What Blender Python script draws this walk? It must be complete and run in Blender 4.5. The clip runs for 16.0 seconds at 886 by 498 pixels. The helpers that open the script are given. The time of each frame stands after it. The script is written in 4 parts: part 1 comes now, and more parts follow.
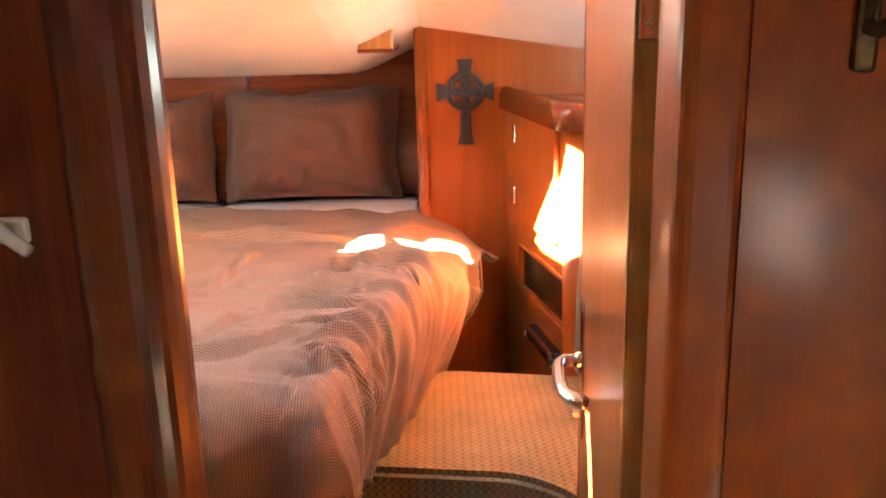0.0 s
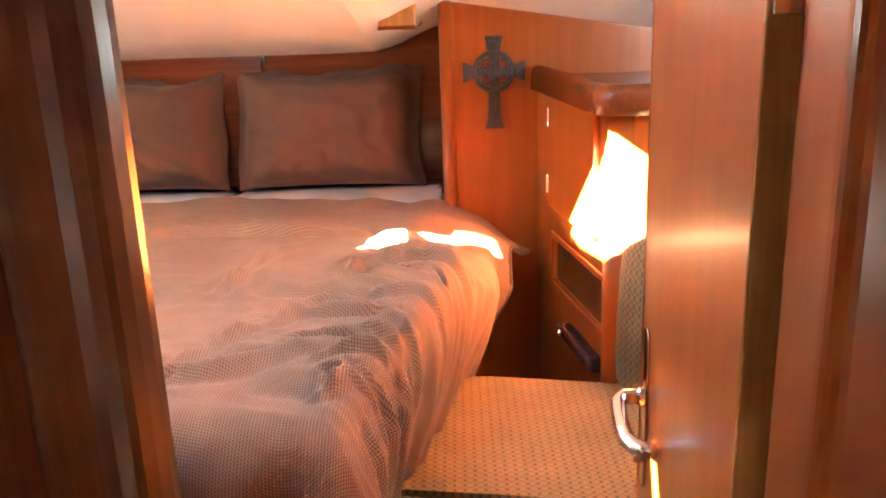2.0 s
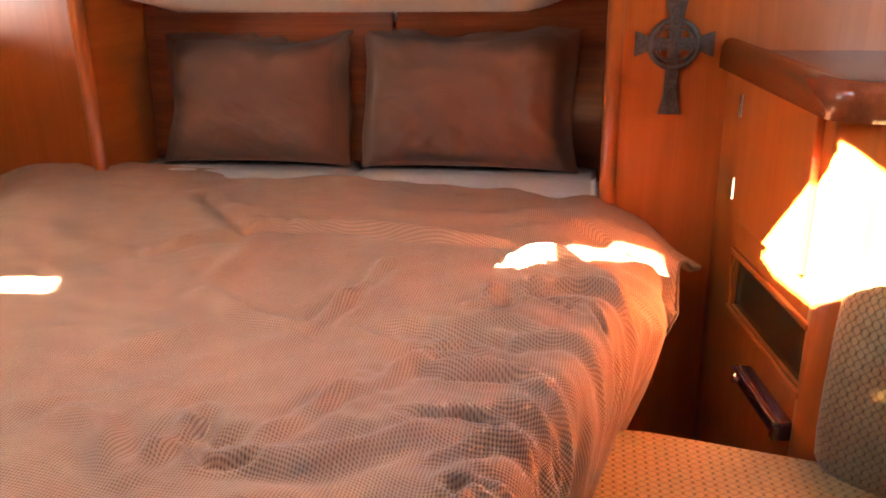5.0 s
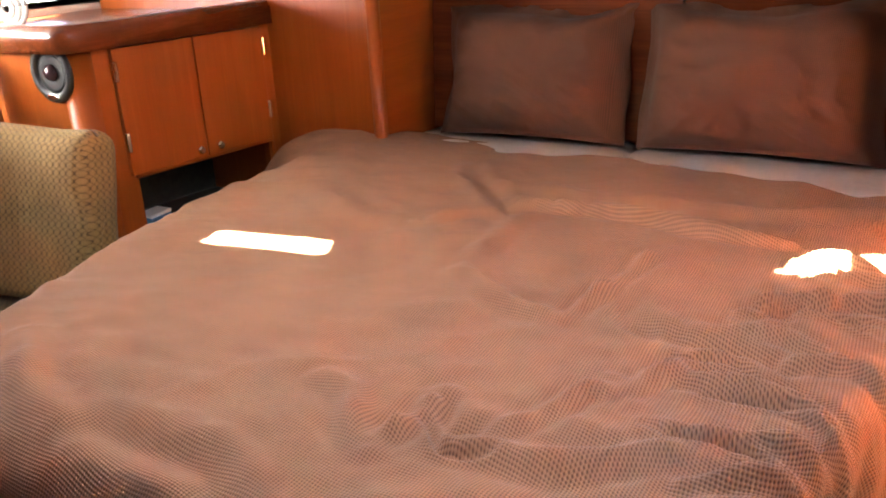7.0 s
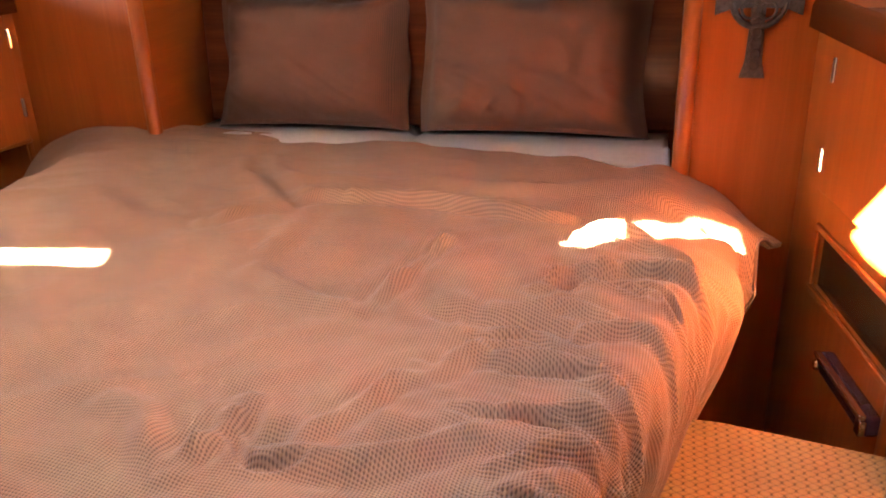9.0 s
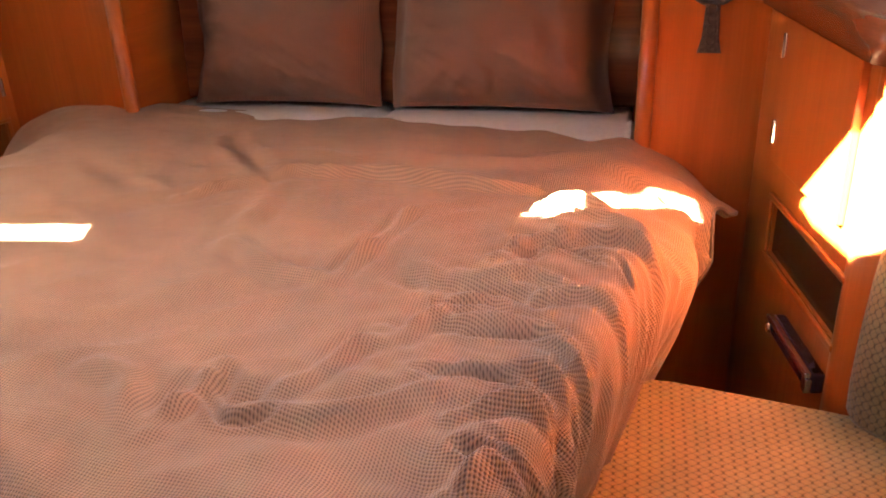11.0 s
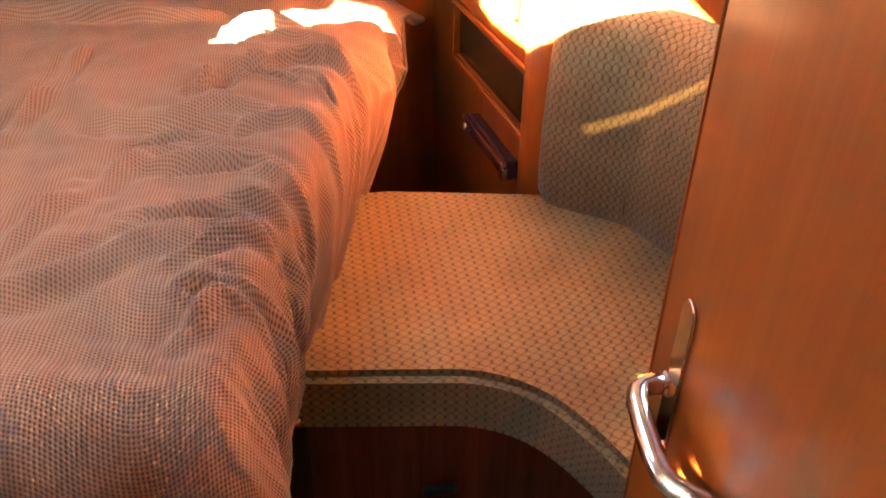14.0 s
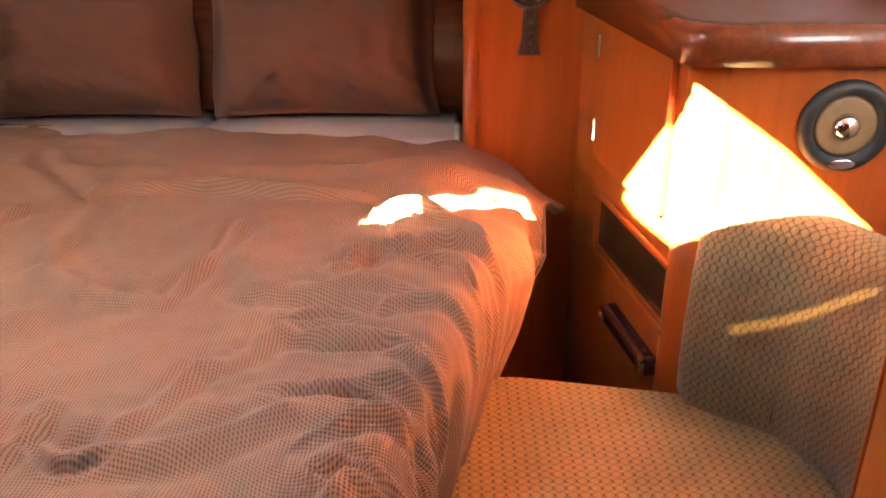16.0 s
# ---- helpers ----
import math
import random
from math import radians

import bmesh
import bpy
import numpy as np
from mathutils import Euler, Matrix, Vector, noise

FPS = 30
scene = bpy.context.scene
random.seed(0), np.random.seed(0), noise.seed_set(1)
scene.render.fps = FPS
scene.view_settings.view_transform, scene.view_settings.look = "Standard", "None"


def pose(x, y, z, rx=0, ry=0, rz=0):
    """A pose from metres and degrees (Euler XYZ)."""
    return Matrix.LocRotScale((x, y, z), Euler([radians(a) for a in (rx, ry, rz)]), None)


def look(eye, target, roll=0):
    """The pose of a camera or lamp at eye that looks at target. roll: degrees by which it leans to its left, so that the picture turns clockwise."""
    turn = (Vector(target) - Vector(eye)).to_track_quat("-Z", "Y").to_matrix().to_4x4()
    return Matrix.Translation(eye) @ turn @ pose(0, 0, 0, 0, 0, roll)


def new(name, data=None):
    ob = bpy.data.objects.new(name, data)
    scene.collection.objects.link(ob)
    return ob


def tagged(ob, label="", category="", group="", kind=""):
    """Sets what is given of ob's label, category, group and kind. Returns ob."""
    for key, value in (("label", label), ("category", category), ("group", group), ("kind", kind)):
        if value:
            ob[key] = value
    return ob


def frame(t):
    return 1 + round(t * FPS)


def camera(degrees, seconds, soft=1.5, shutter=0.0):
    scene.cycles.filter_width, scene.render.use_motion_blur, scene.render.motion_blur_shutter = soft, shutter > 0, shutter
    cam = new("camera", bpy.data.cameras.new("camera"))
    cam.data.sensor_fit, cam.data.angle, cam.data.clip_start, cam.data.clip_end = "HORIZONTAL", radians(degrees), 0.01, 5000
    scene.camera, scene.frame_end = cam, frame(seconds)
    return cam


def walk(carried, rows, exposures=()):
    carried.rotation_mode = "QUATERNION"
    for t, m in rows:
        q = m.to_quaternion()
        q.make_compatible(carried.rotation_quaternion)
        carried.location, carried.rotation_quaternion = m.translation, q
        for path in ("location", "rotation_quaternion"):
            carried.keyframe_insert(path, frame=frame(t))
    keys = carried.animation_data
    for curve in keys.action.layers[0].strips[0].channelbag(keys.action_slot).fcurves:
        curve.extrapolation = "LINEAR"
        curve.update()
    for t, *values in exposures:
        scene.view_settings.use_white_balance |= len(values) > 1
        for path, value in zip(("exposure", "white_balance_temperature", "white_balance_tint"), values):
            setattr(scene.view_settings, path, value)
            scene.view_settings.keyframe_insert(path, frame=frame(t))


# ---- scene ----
cam = camera(55.68, 16.0, soft=1.9)
PATH = [
    (0, (0.852, -0.177, 1.413), (-0.23, -14.69, -1.50)),
    (0.5, (0.848, -0.146, 1.396), (0.20, -14.56, -1.36)),
    (1, (0.878, -0.121, 1.401), (1.48, -14.61, -1.32)),
    (1.5, (0.875, -0.048, 1.414), (2.37, -15.00, -1.76)),
    (2, (0.832, 0.021, 1.413), (1.24, -16.25, -2.01)),
    (2.5, (0.779, 0.101, 1.401), (-0.92, -17.41, -2.11)),
    (3, (0.768, 0.144, 1.409), (-2.08, -17.33, -1.55)),
    (3.2, (0.773, 0.161, 1.414), (-2.12, -17.12, -1.25)),
    (5.3, (0.751, 0.473, 1.457), (13.95, -20.42, -1.60)),
    (5.5, (0.753, 0.472, 1.462), (16.58, -20.61, -2.02)),
    (6, (0.754, 0.479, 1.467), (22.09, -20.54, -1.71)),
    (6.5, (0.753, 0.505, 1.457), (27.45, -20.80, -2.20)),
    (7, (0.742, 0.534, 1.453), (29.60, -21.25, -2.82)),
    (7.5, (0.728, 0.551, 1.452), (28.20, -21.11, -3.58)),
    (8, (0.723, 0.570, 1.449), (25.16, -21.14, -3.91)),
    (8.5, (0.729, 0.564, 1.454), (20.50, -21.93, -3.16)),
    (9, (0.731, 0.564, 1.454), (14.63, -22.86, -1.89)),
    (9.5, (0.740, 0.566, 1.449), (13.59, -23.51, -1.80)),
    (12, (0.797, 0.467, 1.488), (13.01, -24.84, -2.73)),
    (12.5, (0.796, 0.491, 1.476), (3.26, -25.12, -0.70)),
    (13, (0.782, 0.496, 1.475), (-3.64, -27.98, -0.09)),
    (13.5, (0.780, 0.498, 1.464), (-6.84, -33.38, -0.41)),
    (14, (0.782, 0.502, 1.456), (-8.76, -36.37, 0.18)),
    (14.5, (0.779, 0.504, 1.461), (-8.53, -36.27, 0.67)),
    (15, (0.777, 0.513, 1.468), (-5.79, -33.06, 0.90)),
    (15.5, (0.769, 0.519, 1.472), (-2.10, -27.17, 0.76)),
    (16, (0.757, 0.527, 1.472), (0.75, -24.58, -0.49)),
]
walk(cam, [(t, pose(*eye, 90 + turn[1], 0, turn[0]) @ pose(0, 0, 0, 0, 0, turn[2])) for t, eye, turn in PATH],
     [(0, 8.1), (1.5, 8.1), (3, 7.75), (5.5, 7.6), (7, 7.55), (9, 7.7), (12, 7.5), (13, 7.4), (14.5, 7.6), (16, 7.5)])

# ---- light ----
SUN = Vector((1.15, 0.99, -1.0)).normalized()      # the way the sunlight travels
world = bpy.data.worlds.new("sky")
scene.world = world
world.use_nodes = True
wt = world.node_tree
sky = wt.nodes.new("ShaderNodeTexSky")
sky.sky_type, sky.sun_disc = "NISHITA", False
sky.air_density, sky.dust_density = 0.6, 0.3
sky.sun_elevation = math.asin(-SUN.z)
sky.sun_rotation = math.atan2(-SUN.x, -SUN.y)
wt.links.new(sky.outputs[0], wt.nodes["Background"].inputs[0])
wt.nodes["Background"].inputs[1].default_value = 0.03
sun = new("sun", bpy.data.lights.new("sun", "SUN"))
sun.data.energy, sun.data.angle, sun.data.color = 5.0, radians(0.6), (1.0, 0.84, 0.62)
sun.matrix_world = look((-4, -3, 5), Vector((-4, -3, 5)) + SUN)


def opening_fill(x, y, z, w, h, target, power, colour):
    """An area lamp at an opening: the sky's light, with fill added to it."""
    lamp = new("opening_fill", bpy.data.lights.new("opening_fill", "AREA"))
    lamp.data.shape, lamp.data.size, lamp.data.size_y = "RECTANGLE", w, h
    lamp.data.energy, lamp.data.color = power, colour
    lamp.matrix_world = look((x, y, z), target)
    return lamp


opening_fill(0.40, 1.38, 1.64, 0.42, 0.40, (0.25, 1.95, 0.8), 0.006, (1.0, 0.97, 0.95))
# Hung under the added slanting opening to fill the middle of the duvet.
opening_fill(-0.16, 1.43, 1.60, 0.08, 0.40, (-0.35, 2.2, 0.8), 0.025, (1.0, 0.97, 0.95))
# Fill for the passage, at a skylight added out of view.
opening_fill(0.125, -1.15, 1.94, 0.34, 0.29, (0.125, -1.15, 0), 0.012, (1.0, 0.88, 0.72))
# Portlight lamps turned aft and up to fill the ceiling and berth head.
for side, power in ((-1, 0.14), (1, 0.045)):
    opening_fill(side * 1.84, 1.60, 1.35, 0.50, 0.16, (side * 1.0, 2.9, 1.70), power, (1.0, 0.97, 0.94))
opening_fill(1.84, -1.225, 0.84, 0.34, 0.26, (0, -1.0, 0.84), 0.028, (1.0, 0.90, 0.76))


# ---- materials ----
def nodes_of(name):
    m = bpy.data.materials.new(name)
    m.use_nodes = True
    t = m.node_tree
    return m, t, t.nodes["Principled BSDF"]


def put(t, kind, **sets):
    n = t.nodes.new(kind)
    for key, value in sets.items():
        if key in n.inputs:
            n.inputs[key].default_value = value
    return n


def ramp(t, fac, stops):
    r = t.nodes.new("ShaderNodeValToRGB")
    e = r.color_ramp.elements
    while len(e) < len(stops):
        e.new(0.5)
    for el, (at, c) in zip(e, stops):
        el.position, el.color = at, (*c, 1)
    t.links.new(fac, r.inputs[0])
    return r


def bump(t, b, height, strength, distance):
    n = put(t, "ShaderNodeBump", Strength=strength, Distance=distance)
    t.links.new(height, n.inputs["Height"])
    t.links.new(n.outputs[0], b.inputs["Normal"])
    return n


def coords(t, scale, kind="Object", turn=(0, 0, 0)):
    c = t.nodes.new("ShaderNodeTexCoord")
    m = t.nodes.new("ShaderNodeMapping")
    m.inputs["Scale"].default_value = scale
    m.inputs["Rotation"].default_value = turn
    t.links.new(c.outputs[kind], m.inputs[0])
    return m.outputs[0]


def wood(name, dark, light, rough=0.34, along=2, coat=0.5):
    """Varnished timber with the grain along one axis."""
    m, t, b = nodes_of(name)
    sc = [26.0, 26.0, 26.0]
    sc[along] = 1.3
    fine = [150.0, 150.0, 150.0]
    fine[along] = 5.0
    n1 = put(t, "ShaderNodeTexNoise", Scale=1.0, Detail=6.0, Roughness=0.6, Distortion=0.6)
    t.links.new(coords(t, sc), n1.inputs["Vector"])
    n2 = put(t, "ShaderNodeTexNoise", Scale=1.0, Detail=3.0, Roughness=0.7)
    t.links.new(coords(t, fine), n2.inputs["Vector"])
    n3 = put(t, "ShaderNodeTexNoise", Scale=2.2, Detail=2.0)
    t.links.new(coords(t, (1, 1, 1)), n3.inputs["Vector"])
    add = put(t, "ShaderNodeMath")
    add.operation = "MULTIPLY_ADD"
    add.inputs[1].default_value = 0.35
    t.links.new(n2.outputs[0], add.inputs[0])
    t.links.new(n1.outputs[0], add.inputs[2])
    add2 = put(t, "ShaderNodeMath")
    add2.operation = "MULTIPLY_ADD"
    add2.inputs[1].default_value = 0.3
    t.links.new(n3.outputs[0], add2.inputs[0])
    t.links.new(add.outputs[0], add2.inputs[2])
    r = ramp(t, add2.outputs[0], [(0.5, dark), (0.8, [(a + c) / 2 for a, c in zip(dark, light)]), (1.1, light)])
    t.links.new(r.outputs[0], b.inputs["Base Color"])
    rr = ramp(t, n3.outputs[0], [(0.0, (rough * 0.6,) * 3), (1.0, (rough * 1.6,) * 3)])
    t.links.new(rr.outputs[0], b.inputs["Roughness"])
    b.inputs["Specular IOR Level"].default_value = 0.22
    b.inputs["Coat Weight"].default_value = coat * 0.4
    b.inputs["Coat Roughness"].default_value = 0.16
    bump(t, b, n2.outputs[0], 0.06, 0.002)
    return m


def plain(name, colour, rough=0.5, metal=0.0, spots=0.08, relief=0.0, scale=40.0):
    m, t, b = nodes_of(name)
    n = put(t, "ShaderNodeTexNoise", Scale=scale, Detail=4.0)
    t.links.new(coords(t, (1, 1, 1)), n.inputs["Vector"])
    r = ramp(t, n.outputs[0], [(0.3, [c * (1 - spots) for c in colour]), (0.7, [min(1, c * (1 + spots)) for c in colour])])
    t.links.new(r.outputs[0], b.inputs["Base Color"])
    b.inputs["Roughness"].default_value = rough
    b.inputs["Metallic"].default_value = metal
    if relief:
        bump(t, b, n.outputs[0], relief, 0.003)
    return m


def waffle(name, colour, pitch, deep=0.48, relief=0.42):
    """Waffle-weave cotton: raised ribs both ways over darker cells."""
    m, t, b = nodes_of(name)
    uv = coords(t, (1 / pitch, 1 / pitch, 1), "UV")
    w = []
    for axis, gain in (("X", 1.0), ("Y", 0.75)):
        k = put(t, "ShaderNodeTexWave", Scale=0.314159, Distortion=0.25, Detail=1.0)
        k.bands_direction = axis
        k.inputs["Detail Scale"].default_value = 0.3
        t.links.new(uv, k.inputs["Vector"])
        g = put(t, "ShaderNodeMath")
        g.operation = "MULTIPLY"
        g.inputs[1].default_value = gain
        t.links.new(k.outputs["Fac"], g.inputs[0])
        w.append(g)
    mx = put(t, "ShaderNodeMath")
    mx.operation = "ADD"
    t.links.new(w[0].outputs[0], mx.inputs[0])
    t.links.new(w[1].outputs[0], mx.inputs[1])
    n = put(t, "ShaderNodeTexNoise", Scale=7.0, Detail=5.0, Roughness=0.6)
    t.links.new(coords(t, (1, 1, 1)), n.inputs["Vector"])
    r = ramp(t, mx.outputs[0], [(0.2, [c * deep for c in colour]), (0.8, colour), (1.3, [c * 1.2 for c in colour])])
    mixr = t.nodes.new("ShaderNodeMixRGB")
    mixr.blend_type = "MULTIPLY"
    mixr.inputs[0].default_value = 0.5
    t.links.new(r.outputs[0], mixr.inputs[1])
    r2 = ramp(t, n.outputs[0], [(0.3, (0.72, 0.7, 0.7)), (0.7, (1.1, 1.08, 1.05))])
    t.links.new(r2.outputs[0], mixr.inputs[2])
    t.links.new(mixr.outputs[0], b.inputs["Base Color"])
    b.inputs["Roughness"].default_value = 0.85
    b.inputs["Sheen Weight"].default_value = 0.06
    b.inputs["Sheen Roughness"].default_value = 0.4
    bump(t, b, mx.outputs[0], relief, 0.003)
    return m


def plush(name, colour, deep, wide, tall):
    """Cut-pile upholstery woven in a staggered lattice of pointed cells, with darker knots where the lines cross."""
    m, t, b = nodes_of(name)
    warp = put(t, "ShaderNodeTexNoise", Scale=9.0, Detail=2.0)
    uv = coords(t, (1, 1, 1), "UV")
    t.links.new(uv, warp.inputs["Vector"])

    def calc(op, p, q=None):
        k = t.nodes.new("ShaderNodeMath")
        k.operation = op
        for slot, val in zip(k.inputs, (p, q)):
            if val is None:
                continue
            if isinstance(val, (int, float)):
                slot.default_value = val
            else:
                t.links.new(val, slot)
        return k.outputs[0]

    xyz = t.nodes.new("ShaderNodeSeparateXYZ")
    t.links.new(uv, xyz.inputs[0])
    drift = calc("MULTIPLY", calc("SUBTRACT", warp.outputs[0], 0.5), 0.5)
    p = calc("ADD", calc("MULTIPLY", xyz.outputs[0], math.pi / wide), drift)
    q = calc("ADD", calc("MULTIPLY", xyz.outputs[1], math.pi / tall), drift)
    # rounded cells: the crossing lines are bowed apart between the knots
    bow = calc("MULTIPLY", calc("SINE", calc("MULTIPLY", q, 2.0)), 0.32)
    s1 = calc("ABSOLUTE", calc("SINE", calc("ADD", calc("ADD", p, q), bow)))
    s2 = calc("ABSOLUTE", calc("SINE", calc("SUBTRACT", calc("SUBTRACT", p, q), bow)))
    line = calc("MINIMUM", s1, s2)
    knot = calc("MAXIMUM", s1, s2)
    field = calc("ADD", line, calc("MULTIPLY", knot, 0.16))
    n = put(t, "ShaderNodeTexNoise", Scale=6.0, Detail=6.0, Roughness=0.65)
    t.links.new(coords(t, (1, 1, 1)), n.inputs["Vector"])
    f = put(t, "ShaderNodeTexNoise", Scale=420.0, Detail=2.0)
    t.links.new(coords(t, (1, 1, 1)), f.inputs["Vector"])
    r = ramp(t, field, [(0.04, [c * 0.4 for c in deep]), (0.20, deep), (0.36, colour), (1.0, [c * 1.18 for c in colour])])
    r2 = ramp(t, n.outputs[0], [(0.3, (0.62, 0.61, 0.60)), (0.7, (1.12, 1.1, 1.06))])
    r3 = ramp(t, f.outputs[0], [(0.3, (0.75, 0.75, 0.75)), (0.7, (1.1, 1.1, 1.1))])
    last = r.outputs[0]
    for extra, amount in ((r2, 0.8), (r3, 0.8)):
        mixr = t.nodes.new("ShaderNodeMixRGB")
        mixr.blend_type = "MULTIPLY"
        mixr.inputs[0].default_value = amount
        t.links.new(last, mixr.inputs[1])
        t.links.new(extra.outputs[0], mixr.inputs[2])
        last = mixr.outputs[0]
    t.links.new(last, b.inputs["Base Color"])
    b.inputs["Roughness"].default_value = 0.85
    b.inputs["Sheen Weight"].default_value = 0.12
    b.inputs["Sheen Roughness"].default_value = 0.35
    bump(t, b, calc("ADD", calc("MULTIPLY", f.outputs[0], 0.3), calc("MINIMUM", field, 0.6)), 0.5, 0.004)
    return m


MAHOGANY = wood("mahogany", (0.235, 0.050, 0.007), (0.315, 0.076, 0.0115))
MAHOGANY_X = wood("mahogany_across", (0.235, 0.050, 0.007), (0.315, 0.076, 0.0115), along=0)
MAHOGANY_Y = wood("mahogany_lengthwise", (0.235, 0.050, 0.007), (0.315, 0.076, 0.0115), along=1)
# Deeper mahogany; on the settee bases it also paints their shade.
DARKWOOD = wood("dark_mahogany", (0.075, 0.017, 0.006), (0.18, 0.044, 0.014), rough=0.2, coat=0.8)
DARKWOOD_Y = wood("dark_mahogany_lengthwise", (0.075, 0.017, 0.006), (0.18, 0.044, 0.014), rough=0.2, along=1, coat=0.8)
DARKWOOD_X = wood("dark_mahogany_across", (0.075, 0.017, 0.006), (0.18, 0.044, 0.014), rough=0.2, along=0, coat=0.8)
EDGEWOOD = wood("teak_edge", (0.20, 0.09, 0.025), (0.42, 0.22, 0.07), rough=0.25)
FLOORWOOD = wood("sole_boards", (0.13, 0.05, 0.018), (0.3, 0.13, 0.05), rough=0.3, along=1)
GELCOAT = plain("white_gelcoat", (0.93, 0.92, 0.90), 0.35, spots=0.02, scale=6)
LINER = plain("cream_headliner", (0.78, 0.73, 0.66), 0.6, spots=0.03, relief=0.05, scale=300)
DUVET = waffle("brown_waffle_cotton", (0.28, 0.150, 0.080), 0.0050)
PILLOW = waffle("dark_brown_cotton", (0.135, 0.060, 0.034), 0.0045, 0.7, 0.2)
SHEET = plain("white_cotton", (0.78, 0.72, 0.68), 0.8, spots=0.04, relief=0.2, scale=60)
# One upholstery in two tones: seat painted as lit, upright back as shaded.
PLUSH_LIT = plush("olive_plush_lit", (0.27, 0.18, 0.068), (0.15, 0.098, 0.036), 0.0215, 0.0185)
PLUSH_SHADED = plush("olive_plush_shaded", (0.20, 0.138, 0.06), (0.11, 0.073, 0.031), 0.0155, 0.021)
# Dark see-through pane, added above SLOT to weaken its stripe of sun.
SUN_DIMMER, tt, tb = nodes_of("sun_dimmer")
clear = put(tt, "ShaderNodeBsdfTransparent", Color=(0.15, 0.13, 0.09, 1))
tt.links.new(clear.outputs[0], tt.nodes["Material Output"].inputs[0])
SMOKED = plain("smoked_brown_panel", (0.035, 0.019, 0.009), 0.22, spots=0.25, scale=14)
STEEL = plain("polished_steel", (0.72, 0.71, 0.70), 0.13, 1.0, 0.03, scale=20)
BRASS = plain("aged_brass", (0.20, 0.15, 0.08), 0.5, 1.0, 0.4, relief=0.5, scale=60)
IRON = plain("cast_iron_brown", (0.06, 0.045, 0.04), 0.55, 0.6, 0.35, relief=0.5, scale=120)
BLACK = plain("black_plastic", (0.010, 0.010, 0.010), 0.55, spots=0.2)
MAROON = plain("dark_maroon_plastic", (0.045, 0.02, 0.025), 0.25, spots=0.2)
WHITE = plain("white_plastic", (0.8, 0.79, 0.76), 0.35, spots=0.03)
# Near-black that paints the shade inside the locker niches.
NICHE_SHADE = plain("niche_shade", (0.03, 0.025, 0.022), 0.9, spots=0.3)
# Milky panes, added so that no direct sun enters these openings.
FROSTED, ft, fb = nodes_of("frosted_diffuser")
fb.inputs["Base Color"].default_value, fb.inputs["Roughness"].default_value = (0.85, 0.85, 0.83, 1), 0.6
fb.inputs["Transmission Weight"].default_value = 0.35
# Darker and rougher than MAHOGANY.
POSTWOOD = wood("rough_post_mahogany", (0.075, 0.018, 0.006), (0.16, 0.042, 0.012), rough=0.34, coat=0.6)
CONE = plain("speaker_cone", (0.20, 0.13, 0.06), 0.45, spots=0.1)


# ---- mesh helpers ----
def link(name, bm, material, parent=None, label="", smooth=False):
    me = bpy.data.meshes.new(name)
    bm.normal_update()
    bm.to_mesh(me)
    bm.free()
    if smooth:
        me.shade_smooth()
    ob = new(name, me)
    me.materials.append(material)
    if parent:
        ob.parent = parent
    if label:
        ob["label"] = label
    return ob


def part(name, bm, material, parent, label="", smooth=False):
    return link(name, bm, material, parent, label, smooth)


def thing(name, label, category, group="", at=(0, 0, 0)):
    ob = new(name)
    ob.location = at
    ob.empty_display_size = 0.05
    return tagged(ob, label, category, group)


def setting(ob, label, category=""):
    return tagged(ob, label, category, kind="structure")


def box(x0, y0, z0, x1, y1, z1, r=0.0, seg=3):
    bm = bmesh.new()
    bmesh.ops.create_cube(bm, size=1.0)
    for v in bm.verts:
        v.co = Vector((x0 + (v.co.x + 0.5) * (x1 - x0), y0 + (v.co.y + 0.5) * (y1 - y0), z0 + (v.co.z + 0.5) * (z1 - z0)))
    if r:
        bmesh.ops.bevel(bm, geom=bm.edges[:], offset=r, segments=seg, profile=0.5, affect="EDGES")
    return bm


def prism(outline, z0, z1, r=0.0, seg=3):
    """An upright solid over a closed outline in plan."""
    bm = bmesh.new()
    lo = [bm.verts.new((x, y, z0)) for x, y in outline]
    hi = [bm.verts.new((x, y, z1)) for x, y in outline]
    n = len(outline)
    bm.faces.new(lo[::-1])
    bm.faces.new(hi)
    for i in range(n):
        bm.faces.new((lo[i], lo[(i + 1) % n], hi[(i + 1) % n], hi[i]))
    bmesh.ops.recalc_face_normals(bm, faces=bm.faces[:])
    if r:
        bmesh.ops.bevel(bm, geom=[e for e in bm.edges if abs(e.verts[0].co.z - e.verts[1].co.z) < 1e-6], offset=r, segments=seg, affect="EDGES")
    return bm


def turned(bm, m):
    bmesh.ops.transform(bm, matrix=m, verts=bm.verts[:])
    return bm


def joined(*bms):
    out = bmesh.new()
    for b in bms:
        me = bpy.data.meshes.new("tmp")
        b.to_mesh(me)
        b.free()
        out.from_mesh(me)
        bpy.data.meshes.remove(me)
    return out


